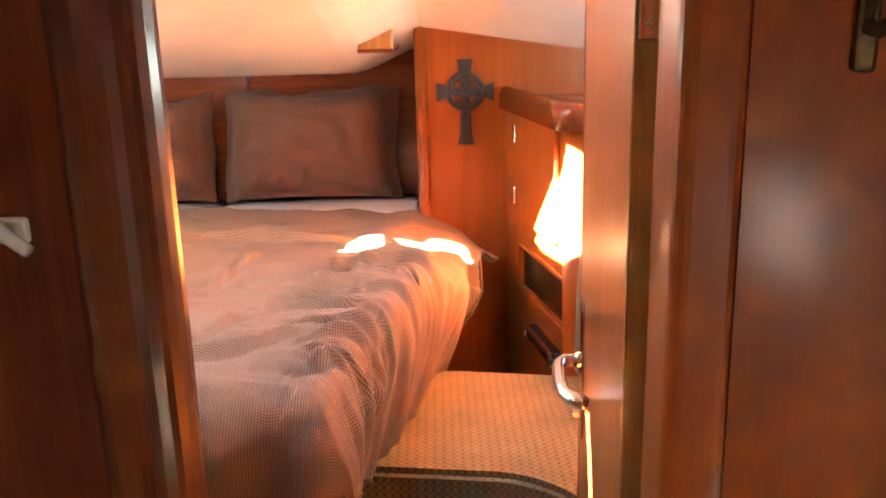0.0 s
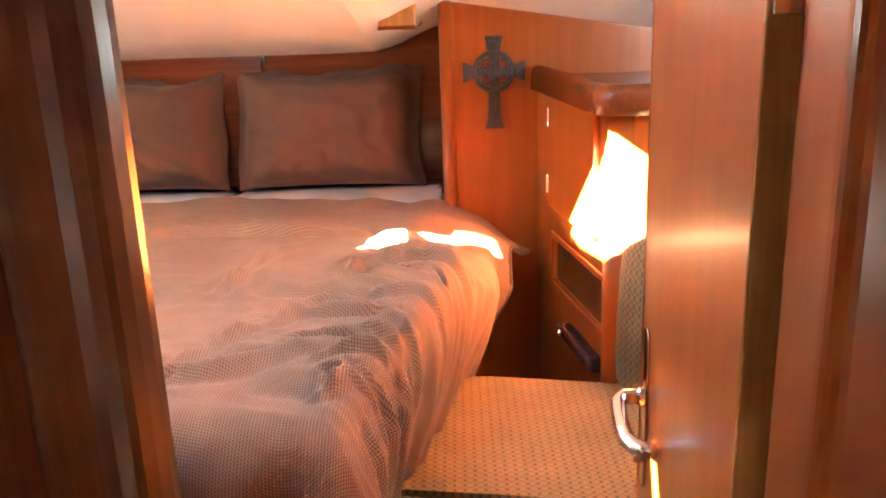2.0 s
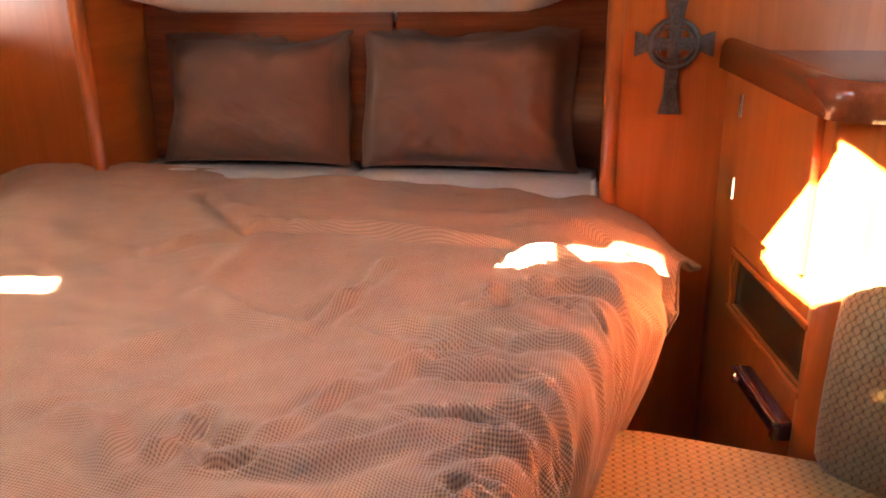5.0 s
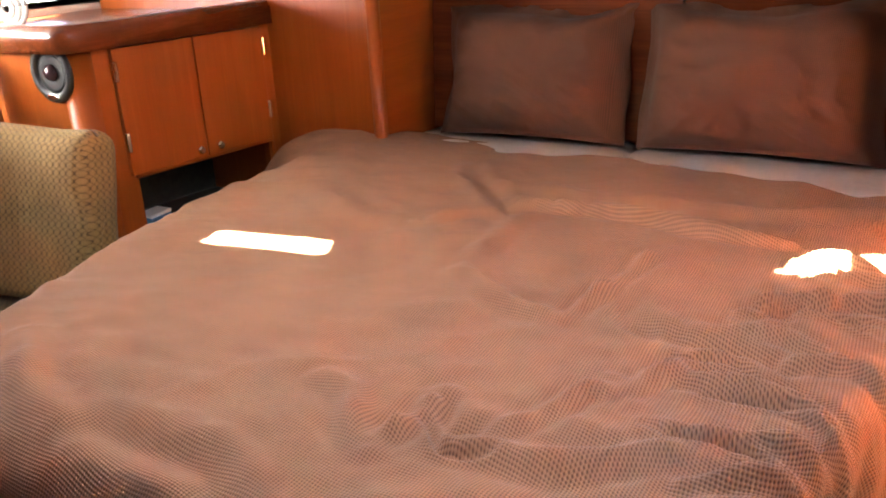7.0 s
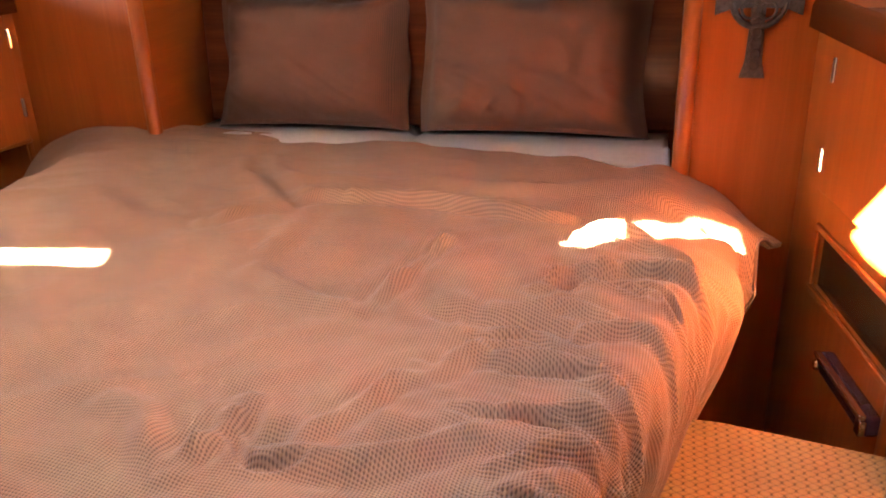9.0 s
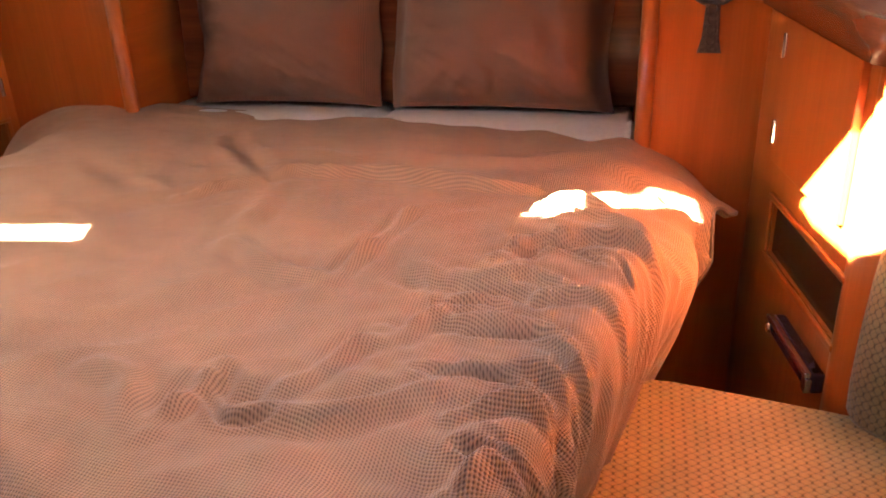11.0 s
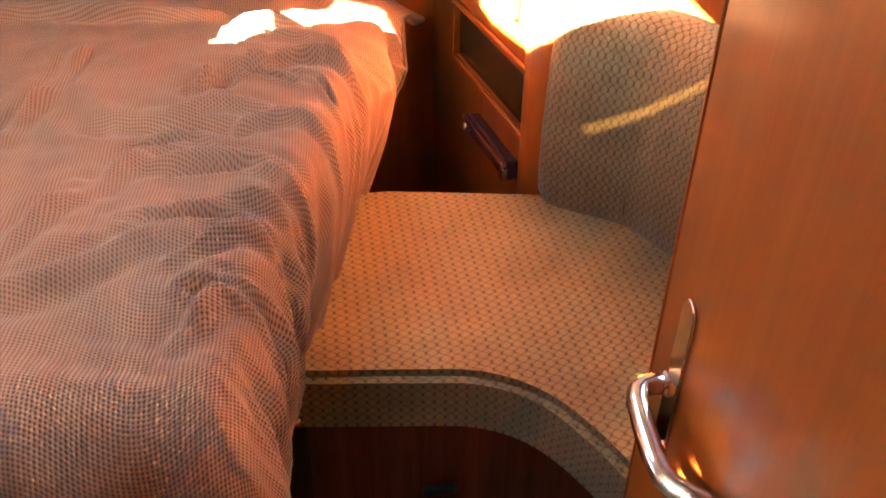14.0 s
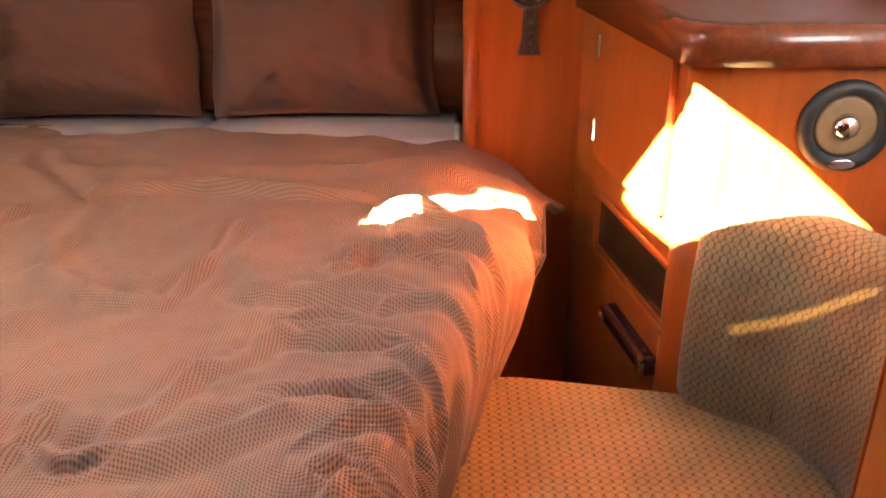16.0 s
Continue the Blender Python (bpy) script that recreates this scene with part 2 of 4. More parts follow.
def tube(points, radius, sides=12):
    """A round bar along a line of points."""
    bm = bmesh.new()
    pts = [Vector(p) for p in points]
    rings = []
    up = None
    for i, p in enumerate(pts):
        d = (pts[min(i + 1, len(pts) - 1)] - pts[max(i - 1, 0)]).normalized()
        if up is None:
            up = d.orthogonal().normalized()
        up = (up - d * up.dot(d)).normalized()
        side = d.cross(up)
        rad = radius(i / (len(pts) - 1)) if callable(radius) else radius
        rings.append([bm.verts.new(p + (up * math.cos(a) + side * math.sin(a)) * rad) for a in (2 * math.pi * k / sides for k in range(sides))])
    for a, b in zip(rings, rings[1:]):
        for k in range(sides):
            bm.faces.new((a[k], a[(k + 1) % sides], b[(k + 1) % sides], b[k]))
    bm.faces.new(rings[0][::-1])
    bm.faces.new(rings[-1])
    bmesh.ops.recalc_face_normals(bm, faces=bm.faces[:])
    return bm


def lathe(profile, sides=32):
    """A solid of revolution about z from (radius, height) pairs."""
    bm = bmesh.new()
    rings = [[bm.verts.new((r * math.cos(a), r * math.sin(a), z)) for a in (2 * math.pi * k / sides for k in range(sides))] for r, z in profile]
    for a, b in zip(rings, rings[1:]):
        for k in range(sides):
            bm.faces.new((a[k], a[(k + 1) % sides], b[(k + 1) % sides], b[k]))
    bm.faces.new(rings[0][::-1])
    bm.faces.new(rings[-1])
    bmesh.ops.recalc_face_normals(bm, faces=bm.faces[:])
    return bm


def sweep(profile, path, closed=False):
    """A moulding: a profile of (out, up) swept along a line in plan; out is to the right of the way along the line."""
    bm = bmesh.new()
    pts = [Vector(p) for p in path]
    rows = []
    n = len(pts)
    for i, p in enumerate(pts):
        a = (p - pts[i - 1]).normalized() if i or closed else None
        b = (pts[(i + 1) % n] - p).normalized() if i < n - 1 or closed else None
        a, b = a or b, b or a
        d = (a + b).normalized()
        out = Vector((d.y, -d.x, 0)) / max(0.3, d.dot(a))
        rows.append([bm.verts.new(p + out * o + Vector((0, 0, u))) for o, u in profile])
    m = len(profile)
    for a, b in zip(rows, rows[1:] + (rows[:1] if closed else [])):
        for k in range(m):
            bm.faces.new((a[k], a[(k + 1) % m], b[(k + 1) % m], b[k]))
    if not closed:
        bm.faces.new(rows[0][::-1])
        bm.faces.new(rows[-1])
    bmesh.ops.recalc_face_normals(bm, faces=bm.faces[:])
    return bm


def wrap_uv(bm, slab=False):
    """Cloth coordinates in metres: the plan on level faces, along and up on standing ones."""
    uvl = bm.loops.layers.uv.verify()
    bm.normal_update()
    for f in bm.faces:
        level = abs(f.normal.z) > 0.72
        for loop in f.loops:
            p = loop.vert.co
            loop[uvl].uv = (p.x - p.y * (abs(f.normal.x) > 0.7), p.z + p.y * level) if slab else (p.x, p.y) if level else (p.x - p.y, p.z)
    return bm


def smoothstep(a, b, x):
    x = min(1.0, max(0.0, (x - a) / (b - a)))
    return x * x * (3 - 2 * x)


def rounded_line(corners, radius, steps=8):
    """A line in plan with its inner corners rounded."""
    out = [Vector((*corners[0], 0))]
    for a, b, c in zip(corners, corners[1:], corners[2:]):
        a, b, c = Vector((*a, 0)), Vector((*b, 0)), Vector((*c, 0))
        p, q = b + (a - b).normalized() * radius, b + (c - b).normalized() * radius
        for k in range(steps + 1):
            f = k / steps
            out.append(p * (1 - f) ** 2 + b * 2 * f * (1 - f) + q * f * f)
    out.append(Vector((*corners[-1], 0)))
    return out


# ---- structure ----
BACK, HULL, FRONT, AFT = 3.05, 1.85, -1.6, 2.69
BULK0, BULK1 = 0.475, 0.535


def ceil_z(x, y):
    a = abs(x)
    base = 1.30 + 0.09 * smoothstep(0.53, 0.82, a) - 0.16 * max(0.0, a - 0.82)
    return min(1.95, base + 0.20 * (3.0 - y))


# Unseen openings; all but HATCH are added, to place sun patches or fill.
HATCH = (0.175, 0.635, 1.18, 1.58)
SKEW = (-0.218, -0.157, 1.255, 1.645)
GLINT = (-0.2075, -0.1725, -0.33, -0.05)
SLOT = (0.06, 0.47, 0.858, 0.915)
SPOT_HOLE = (-1.575, -1.30, 0.94, 1.06)
FILL_HATCH = (-0.05, 0.30, -1.30, -1.0)
HOLES = (HATCH, SKEW, GLINT, SLOT, SPOT_HOLE, FILL_HATCH)
xs = sorted({round(-HULL - 0.05 + i * 0.05, 3) for i in range(77)} | {v for h in HOLES for v in h[:2]})
ys = sorted({round(FRONT - 0.05 + i * 0.1, 3) for i in range(48)} | {v for h in HOLES for v in h[2:]})


def skewed(x, y):
    """Plan of the headliner, sheared round two added slanting openings that shape sun patches."""
    out = x
    for hole, shear, x0, x1 in ((SKEW, 0.80, -0.95, 0.165), (GLINT, 0.75, -0.9, 0.5)):
        mid = (hole[2] + hole[3]) / 2
        near = smoothstep(x0, hole[0], x) * (1 - smoothstep(hole[1], x1, x)) * smoothstep(hole[2] - 0.3, hole[2], y) * (1 - smoothstep(hole[3], hole[3] + 0.4, y))
        out += shear * (min(hole[3], max(hole[2], y)) - mid) * near
    return out


bm = bmesh.new()
grid = {(i, j): bm.verts.new((skewed(x, y), y, ceil_z(x, y))) for i, x in enumerate(xs) for j, y in enumerate(ys)}
for i in range(len(xs) - 1):
    for j in range(len(ys) - 1):
        mx, my = (xs[i] + xs[i + 1]) / 2, (ys[j] + ys[j + 1]) / 2
        if not any(h[0] < mx < h[1] and h[2] < my < h[3] for h in HOLES):
            bm.faces.new((grid[i, j], grid[i, j + 1], grid[i + 1, j + 1], grid[i + 1, j]))
bmesh.ops.delete(bm, geom=[v for v in bm.verts if not v.link_faces], context="VERTS")
bmesh.ops.solidify(bm, geom=bm.faces[:], thickness=-0.03)
setting(link("ceiling", bm, GELCOAT), "white moulded cabin headliner sloping down aft", "ceiling")

# Added skylight pane that spreads the sun into passage fill.
setting(link("window_fill", box(FILL_HATCH[0] - 0.02, FILL_HATCH[2] - 0.02, 1.985, FILL_HATCH[1] + 0.02, FILL_HATCH[3] + 0.02, 1.993), FROSTED), "unseen frosted skylight added to fill the passage", "window")
setting(link("window_dimmer", turned(box(SLOT[0] - 0.20, -0.16, 0.0, SLOT[1] + 0.05, 0.06, 0.006), pose(0, (SLOT[2] + SLOT[3]) / 2, ceil_z(0.2, (SLOT[2] + SLOT[3]) / 2) + 0.033, -11.3, 0, 0)), SUN_DIMMER), "unseen dark pane added to dim the sun through the slot", "window")
setting(link("floor", box(-HULL, FRONT, -0.05, HULL, BACK + 0.06, 0.0), FLOORWOOD), "varnished wooden cabin sole boards", "floor")
PORT_Y0, PORT_Y1, PORT_Z0, PORT_Z1 = 1.34, 1.86, 1.265, 1.435
for side, word in ((-1, "port"), (1, "starboard")):
    a, b = sorted((side * HULL, side * (HULL + 0.05)))
    low = [box(a, -1.05, -0.05, b, BACK + 0.1, PORT_Z0), box(a, FRONT - 0.05, -0.05, b, -1.40, PORT_Z0), box(a, -1.40, -0.05, b, -1.05, 0.70), box(a, -1.40, 0.98, b, -1.05, PORT_Z0)]
    bm = joined(*low, box(a, FRONT - 0.05, PORT_Z0, b, PORT_Y0, PORT_Z1), box(a, PORT_Y1, PORT_Z0, b, BACK + 0.1, ceil_z(HULL, BACK) + 0.03))
    top = bmesh.new()
    rows = []
    for k in range(9):
        y = FRONT - 0.05 + (PORT_Y1 - FRONT + 0.05) * k / 8
        rows.append([top.verts.new(p) for p in ((a, y, PORT_Z1), (b, y, PORT_Z1), (b, y, ceil_z(HULL, y) + 0.02), (a, y, ceil_z(HULL, y) + 0.02))])
    for p, q in zip(rows, rows[1:]):
        for k in range(4):
            top.faces.new((p[k], p[(k + 1) % 4], q[(k + 1) % 4], q[k]))
    top.faces.new(rows[0][::-1])
    top.faces.new(rows[-1])
    bmesh.ops.recalc_face_normals(top, faces=top.faces[:])
    setting(link("wall_" + word, joined(bm, top), LINER), "cream lined hull side with a long portlight", "wall")
    a, b = sorted((side * (HULL + 0.02), side * (HULL + 0.028)))
    setting(link("window_" + word, box(a, PORT_Y0 - 0.01, PORT_Z0 - 0.01, b, PORT_Y1 + 0.01, PORT_Z1 + 0.01), FROSTED), "frosted pane added to diffuse the sun at the portlight", "window")
    setting(link("window_fill_" + word, box(a, -1.41, 0.69, b, -1.04, 0.99), FROSTED), "unseen frosted passage portlight", "window")
setting(link("wall_south", box(-HULL, FRONT - 0.05, -0.05, HULL, FRONT, 2.1), MAHOGANY), "varnished mahogany passage bulkhead", "wall")
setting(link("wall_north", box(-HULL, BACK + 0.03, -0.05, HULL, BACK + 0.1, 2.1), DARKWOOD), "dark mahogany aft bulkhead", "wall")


def upto_ceiling(x0, x1, y0, y1, z0=0.0, over=0.015):
    """A wall in the x direction that meets the sloping ceiling."""
    n = max(2, int((x1 - x0) / 0.05))
    bm = bmesh.new()
    cols = []
    for k in range(n + 1):
        x = x0 + (x1 - x0) * k / n
        cols.append([bm.verts.new(p) for p in ((x, y0, z0), (x, y0, ceil_z(x, y0) + over), (x, y1, ceil_z(x, y1) + over), (x, y1, z0))])
    for a, b in zip(cols, cols[1:]):
        for k in range(4):
            bm.faces.new((a[k], a[(k + 1) % 4], b[(k + 1) % 4], b[k]))
    bm.faces.new(cols[0][::-1])
    bm.faces.new(cols[-1])
    bmesh.ops.recalc_face_normals(bm, faces=bm.faces[:])
    return bm


# doorway bulkhead with its rounded posts
DOOR_L, DOOR_R = 0.575, 1.075
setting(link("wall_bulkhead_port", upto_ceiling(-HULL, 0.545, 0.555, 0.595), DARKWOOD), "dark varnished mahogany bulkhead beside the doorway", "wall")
setting(link("wall_bulkhead_starboard", upto_ceiling(DOOR_R, HULL, BULK0, BULK1), MAHOGANY), "glossy varnished mahogany bulkhead beside the doorway", "wall")
setting(link("wall_bulkhead_header", upto_ceiling(0.545, DOOR_R, BULK0, BULK1, 1.83), MAHOGANY_X), "mahogany header over the doorway", "wall")
post = [(0.546, 0.61), (0.546, 0.5545), (0.528, 0.5545), (0.530, 0.546), (0.536, 0.540), (0.546, 0.536), (0.556, 0.535), (0.566, 0.536), (0.576, 0.539), (0.585, 0.545), (0.593, 0.553), (0.600, 0.564), (0.605, 0.577), (0.608, 0.592), (0.608, 0.604), (0.605, 0.61)]
post = [Vector((x, y - (0.01 if y > 0.5546 else 0.0), 0)) for x, y in post]
setting(link("trim_doorpost_port", prism([p.xy for p in post], 0.0, 1.83), POSTWOOD, smooth=False), "rounded dark mahogany door post", "door frame")
post = rounded_line([(DOOR_R, BULK1 + 0.002), (DOOR_R - 0.040, BULK1 + 0.002), (DOOR_R - 0.042, BULK0 - 0.022), (DOOR_R + 0.012, BULK0 - 0.022), (DOOR_R + 0.012, BULK0 - 0.001), (DOOR_R, BULK0 - 0.001)], 0.014, 5)
setting(link("trim_doorpost_starboard", prism([p.xy for p in post], 0.0, 1.83), MAHOGANY), "rounded mahogany door post", "door frame")

# aft partitions, either side of the berth recess
RECESS = {1: 0.80, -1: 0.68}
for side, word in ((1, "starboard"), (-1, "port")):
    rec = RECESS[side]
    a, b = sorted((side * rec, side * HULL))
    setting(link("wall_partition_" + word, upto_ceiling(a, b, AFT, AFT + 0.03), MAHOGANY), "varnished red mahogany partition panel", "wall")
    a, b = sorted((side * rec, side * (rec + 0.025)))
    setting(link("wall_recess_" + word, box(a, AFT + 0.03, 0.0, b, BACK + 0.03, 1.47), MAHOGANY_Y), "mahogany side of the berth recess", "wall")
    bm = tube([(side * (rec + 0.006), AFT + 0.004, z) for z in (0.0, 1.44)], 0.022, 16)
    setting(link("trim_partition_post_" + word, bm, MAHOGANY, smooth=True), "rounded mahogany corner post", "trim")
    bm = sweep([(0, 0), (0.0, 0.03), (0.012, 0.03), (0.02, 0.0)], [(side * (0.83 + 0.1 * k), AFT, ceil_z(0.83 + 0.1 * k, AFT) - 0.022) for k in range(11)])
    setting(link("trim_ceiling_" + word, bm, GELCOAT), "white ceiling edge moulding", "trim")
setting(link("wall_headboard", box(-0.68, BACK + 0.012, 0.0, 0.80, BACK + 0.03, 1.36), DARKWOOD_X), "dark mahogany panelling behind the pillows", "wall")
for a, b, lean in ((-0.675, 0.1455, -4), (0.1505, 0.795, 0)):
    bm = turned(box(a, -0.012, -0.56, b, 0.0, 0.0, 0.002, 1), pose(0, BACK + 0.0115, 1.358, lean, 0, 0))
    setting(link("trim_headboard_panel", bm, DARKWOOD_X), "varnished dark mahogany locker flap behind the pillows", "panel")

# ---- berth ----
def bed_half(y):
    """Half the mattress's width: the berth narrows towards its foot."""
    return 0.60 + 0.19 * smoothstep(1.15, 2.15, y)


bed = thing("island_bed", "island double berth with a mahogany base and a pale mattress", "bed")
ring = [1.08 + 0.1 * k for k in range(17)] + [2.72]
outline = [(bed_half(y) - 0.10, y) for y in ring] + [(0.785, AFT + 0.03), (0.785, BACK - 0.01), (-0.67, BACK - 0.01), (-0.67, AFT + 0.03)] + [(-bed_half(y) + 0.10, y) for y in ring[::-1]]
part("base", prism(outline, 0.0, 0.56, 0.01), MAHOGANY, bed, "varnished mahogany berth base")
outline = [(bed_half(y) - 0.06, y) for y in ring] + [(0.785, AFT + 0.03), (0.785, BACK - 0.005), (-0.67, BACK - 0.005), (-0.67, AFT + 0.03)] + [(-bed_half(y) + 0.06, y) for y in ring[::-1]]
part("mattress", prism(outline, 0.563, 0.775, 0.03), SHEET, bed, "mattress in a white cotton sheet")

# creases of the duvet: start, end, height, width
CREASES = (
    ((0.08, 2.27), (0.58, 2.24), 0.020, 0.020), ((-0.28, 2.54), (-0.05, 2.22), -0.012, 0.035), ((-0.05, 2.23), (0.10, 2.30), 0.013, 0.025),
    ((-0.05, 2.20), (-0.20, 2.10), 0.012, 0.025), ((0.00, 2.18), (0.02, 1.88), 0.008, 0.035), ((0.34, 2.06), (0.28, 1.74), 0.016, 0.020),
    ((0.28, 1.74), (0.02, 1.86), 0.009, 0.03), ((0.55, 1.89), (0.68, 1.95), 0.018, 0.018), ((0.66, 1.95), (0.90, 1.95), 0.020, 0.018),
    ((0.58, 1.99), (0.62, 1.86), -0.012, 0.025), ((0.60, 2.13), (0.74, 2.17), 0.020, 0.018), ((0.70, 2.10), (0.88, 2.02), 0.016, 0.022),
    ((0.47, 1.78), (0.64, 1.71), -0.016, 0.022), ((0.50, 1.82), (0.70, 1.77), 0.012, 0.02), ((0.50, 1.67), (0.72, 1.57), 0.016, 0.022),
    ((0.64, 1.74), (0.86, 1.70), 0.014, 0.02), ((0.58, 1.50), (0.84, 1.47), 0.016, 0.022), ((0.36, 1.84), (0.46, 1.72), -0.012, 0.035),
    ((0.19, 1.30), (0.21, 1.44), 0.016, 0.022), ((0.21, 1.42), (0.31, 1.39), -0.010, 0.03), ((0.31, 1.39), (0.42, 1.58), 0.014, 0.022),
    ((0.40, 1.55), (0.54, 1.70), 0.012, 0.025), ((0.30, 1.34), (0.58, 1.42), 0.014, 0.03), ((0.02, 1.42), (0.19, 1.30), 0.013, 0.03),
    ((0.60, 1.24), (0.72, 1.34), 0.020, 0.020), ((0.58, 1.38), (0.76, 1.42), 0.016, 0.018), ((0.72, 1.55), (0.88, 1.60), 0.015, 0.018),
    ((-0.30, 2.42), (0.10, 2.38), 0.007, 0.05), ((0.25, 2.42), (0.70, 2.48), 0.009, 0.05), ((-0.62, 2.2), (-0.30, 2.08), 0.006, 0.05),
    ((0.57, 1.90), (0.73, 1.89), -0.016, 0.010), ((0.72, 1.895), (0.83, 1.83), -0.018, 0.010), ((0.48, 1.715), (0.60, 1.67), -0.014, 0.012),
    ((0.62, 2.08), (0.72, 2.12), -0.012, 0.010), ((0.55, 1.62), (0.78, 1.55), -0.013, 0.012),
    ((0.50, 1.50), (0.74, 1.40), -0.013, 0.012), ((0.22, 1.36), (0.34, 1.33), -0.012, 0.012), ((0.60, 1.32), (0.76, 1.24), -0.016, 0.012),
    ((-0.75, 1.30), (-0.55, 1.14), -0.018, 0.04), ((-0.55, 1.3), (-0.25, 1.16), 0.014, 0.04), ((-0.2, 1.2), (0.1, 1.12), -0.014, 0.04),
)


def crease_height(x, y):
    h = 0.0
    for (ax, ay), (bx, by), amp, wide in CREASES:
        dx, dy = bx - ax, by - ay
        ll = dx * dx + dy * dy
        f = ((x - ax) * dx + (y - ay) * dy) / ll
        g = min(1.0, max(0.0, f))
        bend = 0.02 * math.sin(f * 5.0 + ax * 9)
        d = math.hypot(x - ax - g * dx, y - ay - g * dy - bend)
        if d < wide * 3.5:
            taper = math.sin(math.pi * min(1, max(0, 0.08 + 0.84 * g))) ** 0.6
            r = d / (0.72 * wide)
            h += 1.7 * amp * taper * (1 / (1 + r * r) - 0.4 * math.exp(-((r - 1.8) / 0.9) ** 2))
    return h


def fold_over(s, edge, radius, start):
    """Cloth that runs s along, bends over an edge and hangs: how far out, how far down."""
    return drape(s, edge, radius, start, 0.0, 0.05, start)


def drape(s, edge, r1, a1, run, r2, a2):
    """Cloth that runs s along, bends over an edge to the slope a1, runs on, then bends to the slope a2: how far out, how far down."""
    if s <= edge:
        return s, 0.0
    s -= edge
    a = min(a1, s / r1)
    out, down = edge + r1 * math.sin(a), r1 * (1 - math.cos(a))
    s -= r1 * a1
    if s <= 0:
        return out, down
    d = min(s, run)
    out, down = out + d * math.cos(a1), down + d * math.sin(a1)
    s -= run
    if s <= 0:
        return out, down
    a = min(a2, a1 + s / r2)
    out, down = out + r2 * (math.sin(a) - math.sin(a1)), down + r2 * (math.cos(a1) - math.cos(a))
    s -= r2 * (a2 - a1)
    if s > 0:
        out, down = out + s * math.cos(a2), down + s * math.sin(a2)
    return out, down


def blend(weights, rows):
    total = sum(weights)
    return [sum(w * r[k] for w, r in zip(weights, rows)) / total for k in range(len(rows[0]))]


def duvet_mesh():
    bm = bmesh.new()
    uvl = bm.loops.layers.uv.new("UVMap")
    nu, nv = 420, 370
    rows = []
    foot_len = 0.34
    for j in range(nv + 1):
        v = j / nv
        row = []
        for i in range(nu + 1):
            u = -1 + 2 * i / nu
            right = u > 0
            a = abs(u)
            # along the bed, from the head to the foot
            w = u * 1.08
            head = 2.795 - 0.075 * min(1.0, max(-0.9, w / 0.6)) - 0.07 * math.exp(-((w - 0.66) / 0.09) ** 2) - 0.12 * smoothstep(0.85, 1.06, w)
            head += 0.004 * math.sin(u * 23) - 0.022
            length = head - 1.09 + foot_len
            sy = v * length
            oy, dz1 = fold_over(sy - (head - 1.09) + 1.0, 0.93, 0.10, 1.45)
            y = head - (oy - 1.0 + (head - 1.09))
            y = max(y, 0.9)
            # across the bed
            edge = bed_half(y) - 0.04 * smoothstep(2.3, 2.6, y) + 0.03 * math.exp(-((y - 2.2) / 0.16) ** 2) * right + (0.005 if right else 0.04 * smoothstep(2.4, 1.5, y))
            tip = smoothstep(2.36, 2.46, y)
            if right:
                # the straight hang, the sloping belly, and the corner flap: edge, bend, slope, run, bend, slope, length
                belly = smoothstep(1.95, 2.22, y) * (1 - tip)
                full, *shape = blend((max(0.0, 1 - belly - tip), belly, tip), (
                    (edge + 0.43 - 0.10 * smoothstep(1.6, 1.3, y), edge + 0.005, 0.05, 1.2, 0.0, 0.05, 1.72),
                    (1.20, 0.64, 0.19, 0.53, 0.17, 0.06, 1.85),
                    (1.085 - 0.68 * min(0.2, max(0.0, 2.57 - y)), 0.74, 0.10, 0.47, 0.1, 0.06, 0.50)))
            else:
                stop = 1.25 - 0.95 * smoothstep(2.2, 2.6, y)
                full = edge + 0.31 - 0.04 * smoothstep(2.3, 2.6, y)
                shape = (edge + 0.005, 0.05, stop, 0.0, 0.05, stop)
            sx = a * full
            ox, dz2 = drape(sx, *shape)
            x = math.copysign(ox, u)
            z = 0.818 - max(dz1, dz2) - 0.25 * min(dz1, dz2)
            # fullness and wrinkles
            puff = 0.012 * noise.noise((x * 2.2, y * 2.2, 3.1)) + 0.007 * noise.noise((x * 5.5, y * 5.5, 7.7))
            soft = 0.0035 * noise.noise((x * 11 + y * 6, y * 20 - x * 5, 1.3))
            down = smoothstep(0.01, 0.12, dz2)
            # long folds that run out over the side, bunched towards the foot
            lean = y + 0.40 * (sx - 0.6)
            ripple = 0.62 * (1 - 2.4 * abs(noise.noise((sx * 2.0 + 0.5, lean * 9.0, 5.5)))) + 0.34 * (1 - 2.4 * abs(noise.noise((sx * 3.5, lean * 20.0, 8.5))))
            bunch = (1 + 0.7 * smoothstep(1.75, 1.4, y)) * (1 - 0.75 * smoothstep(2.02, 2.2, y)) if right else 0.7
            z -= 0.010 * smoothstep(0.14, 0.0, sy)
            z += 0.009 * ripple * bunch * smoothstep(edge - 0.40, edge - 0.02, sx) * (1 - down)
            z += 0.0038 * (1 - 2.4 * abs(noise.noise((x * 4.0 + y * 2, y * 8.0 - x * 5.0, 6.5)))) + 0.0013 * (1 - 2.4 * abs(noise.noise((x * 9.0, y * 17.0 + x * 8.0, 2.5))))
            z += puff + soft + crease_height(x, y) * (1 - 0.5 * down)
            if not right:
                z += 0.07 * math.exp(-(((x + 0.95) / 0.18) ** 2 + ((y - 2.70) / 0.25) ** 2))
            x += math.copysign(0.026 * ripple * bunch * down * (1 - 0.8 * tip), u)
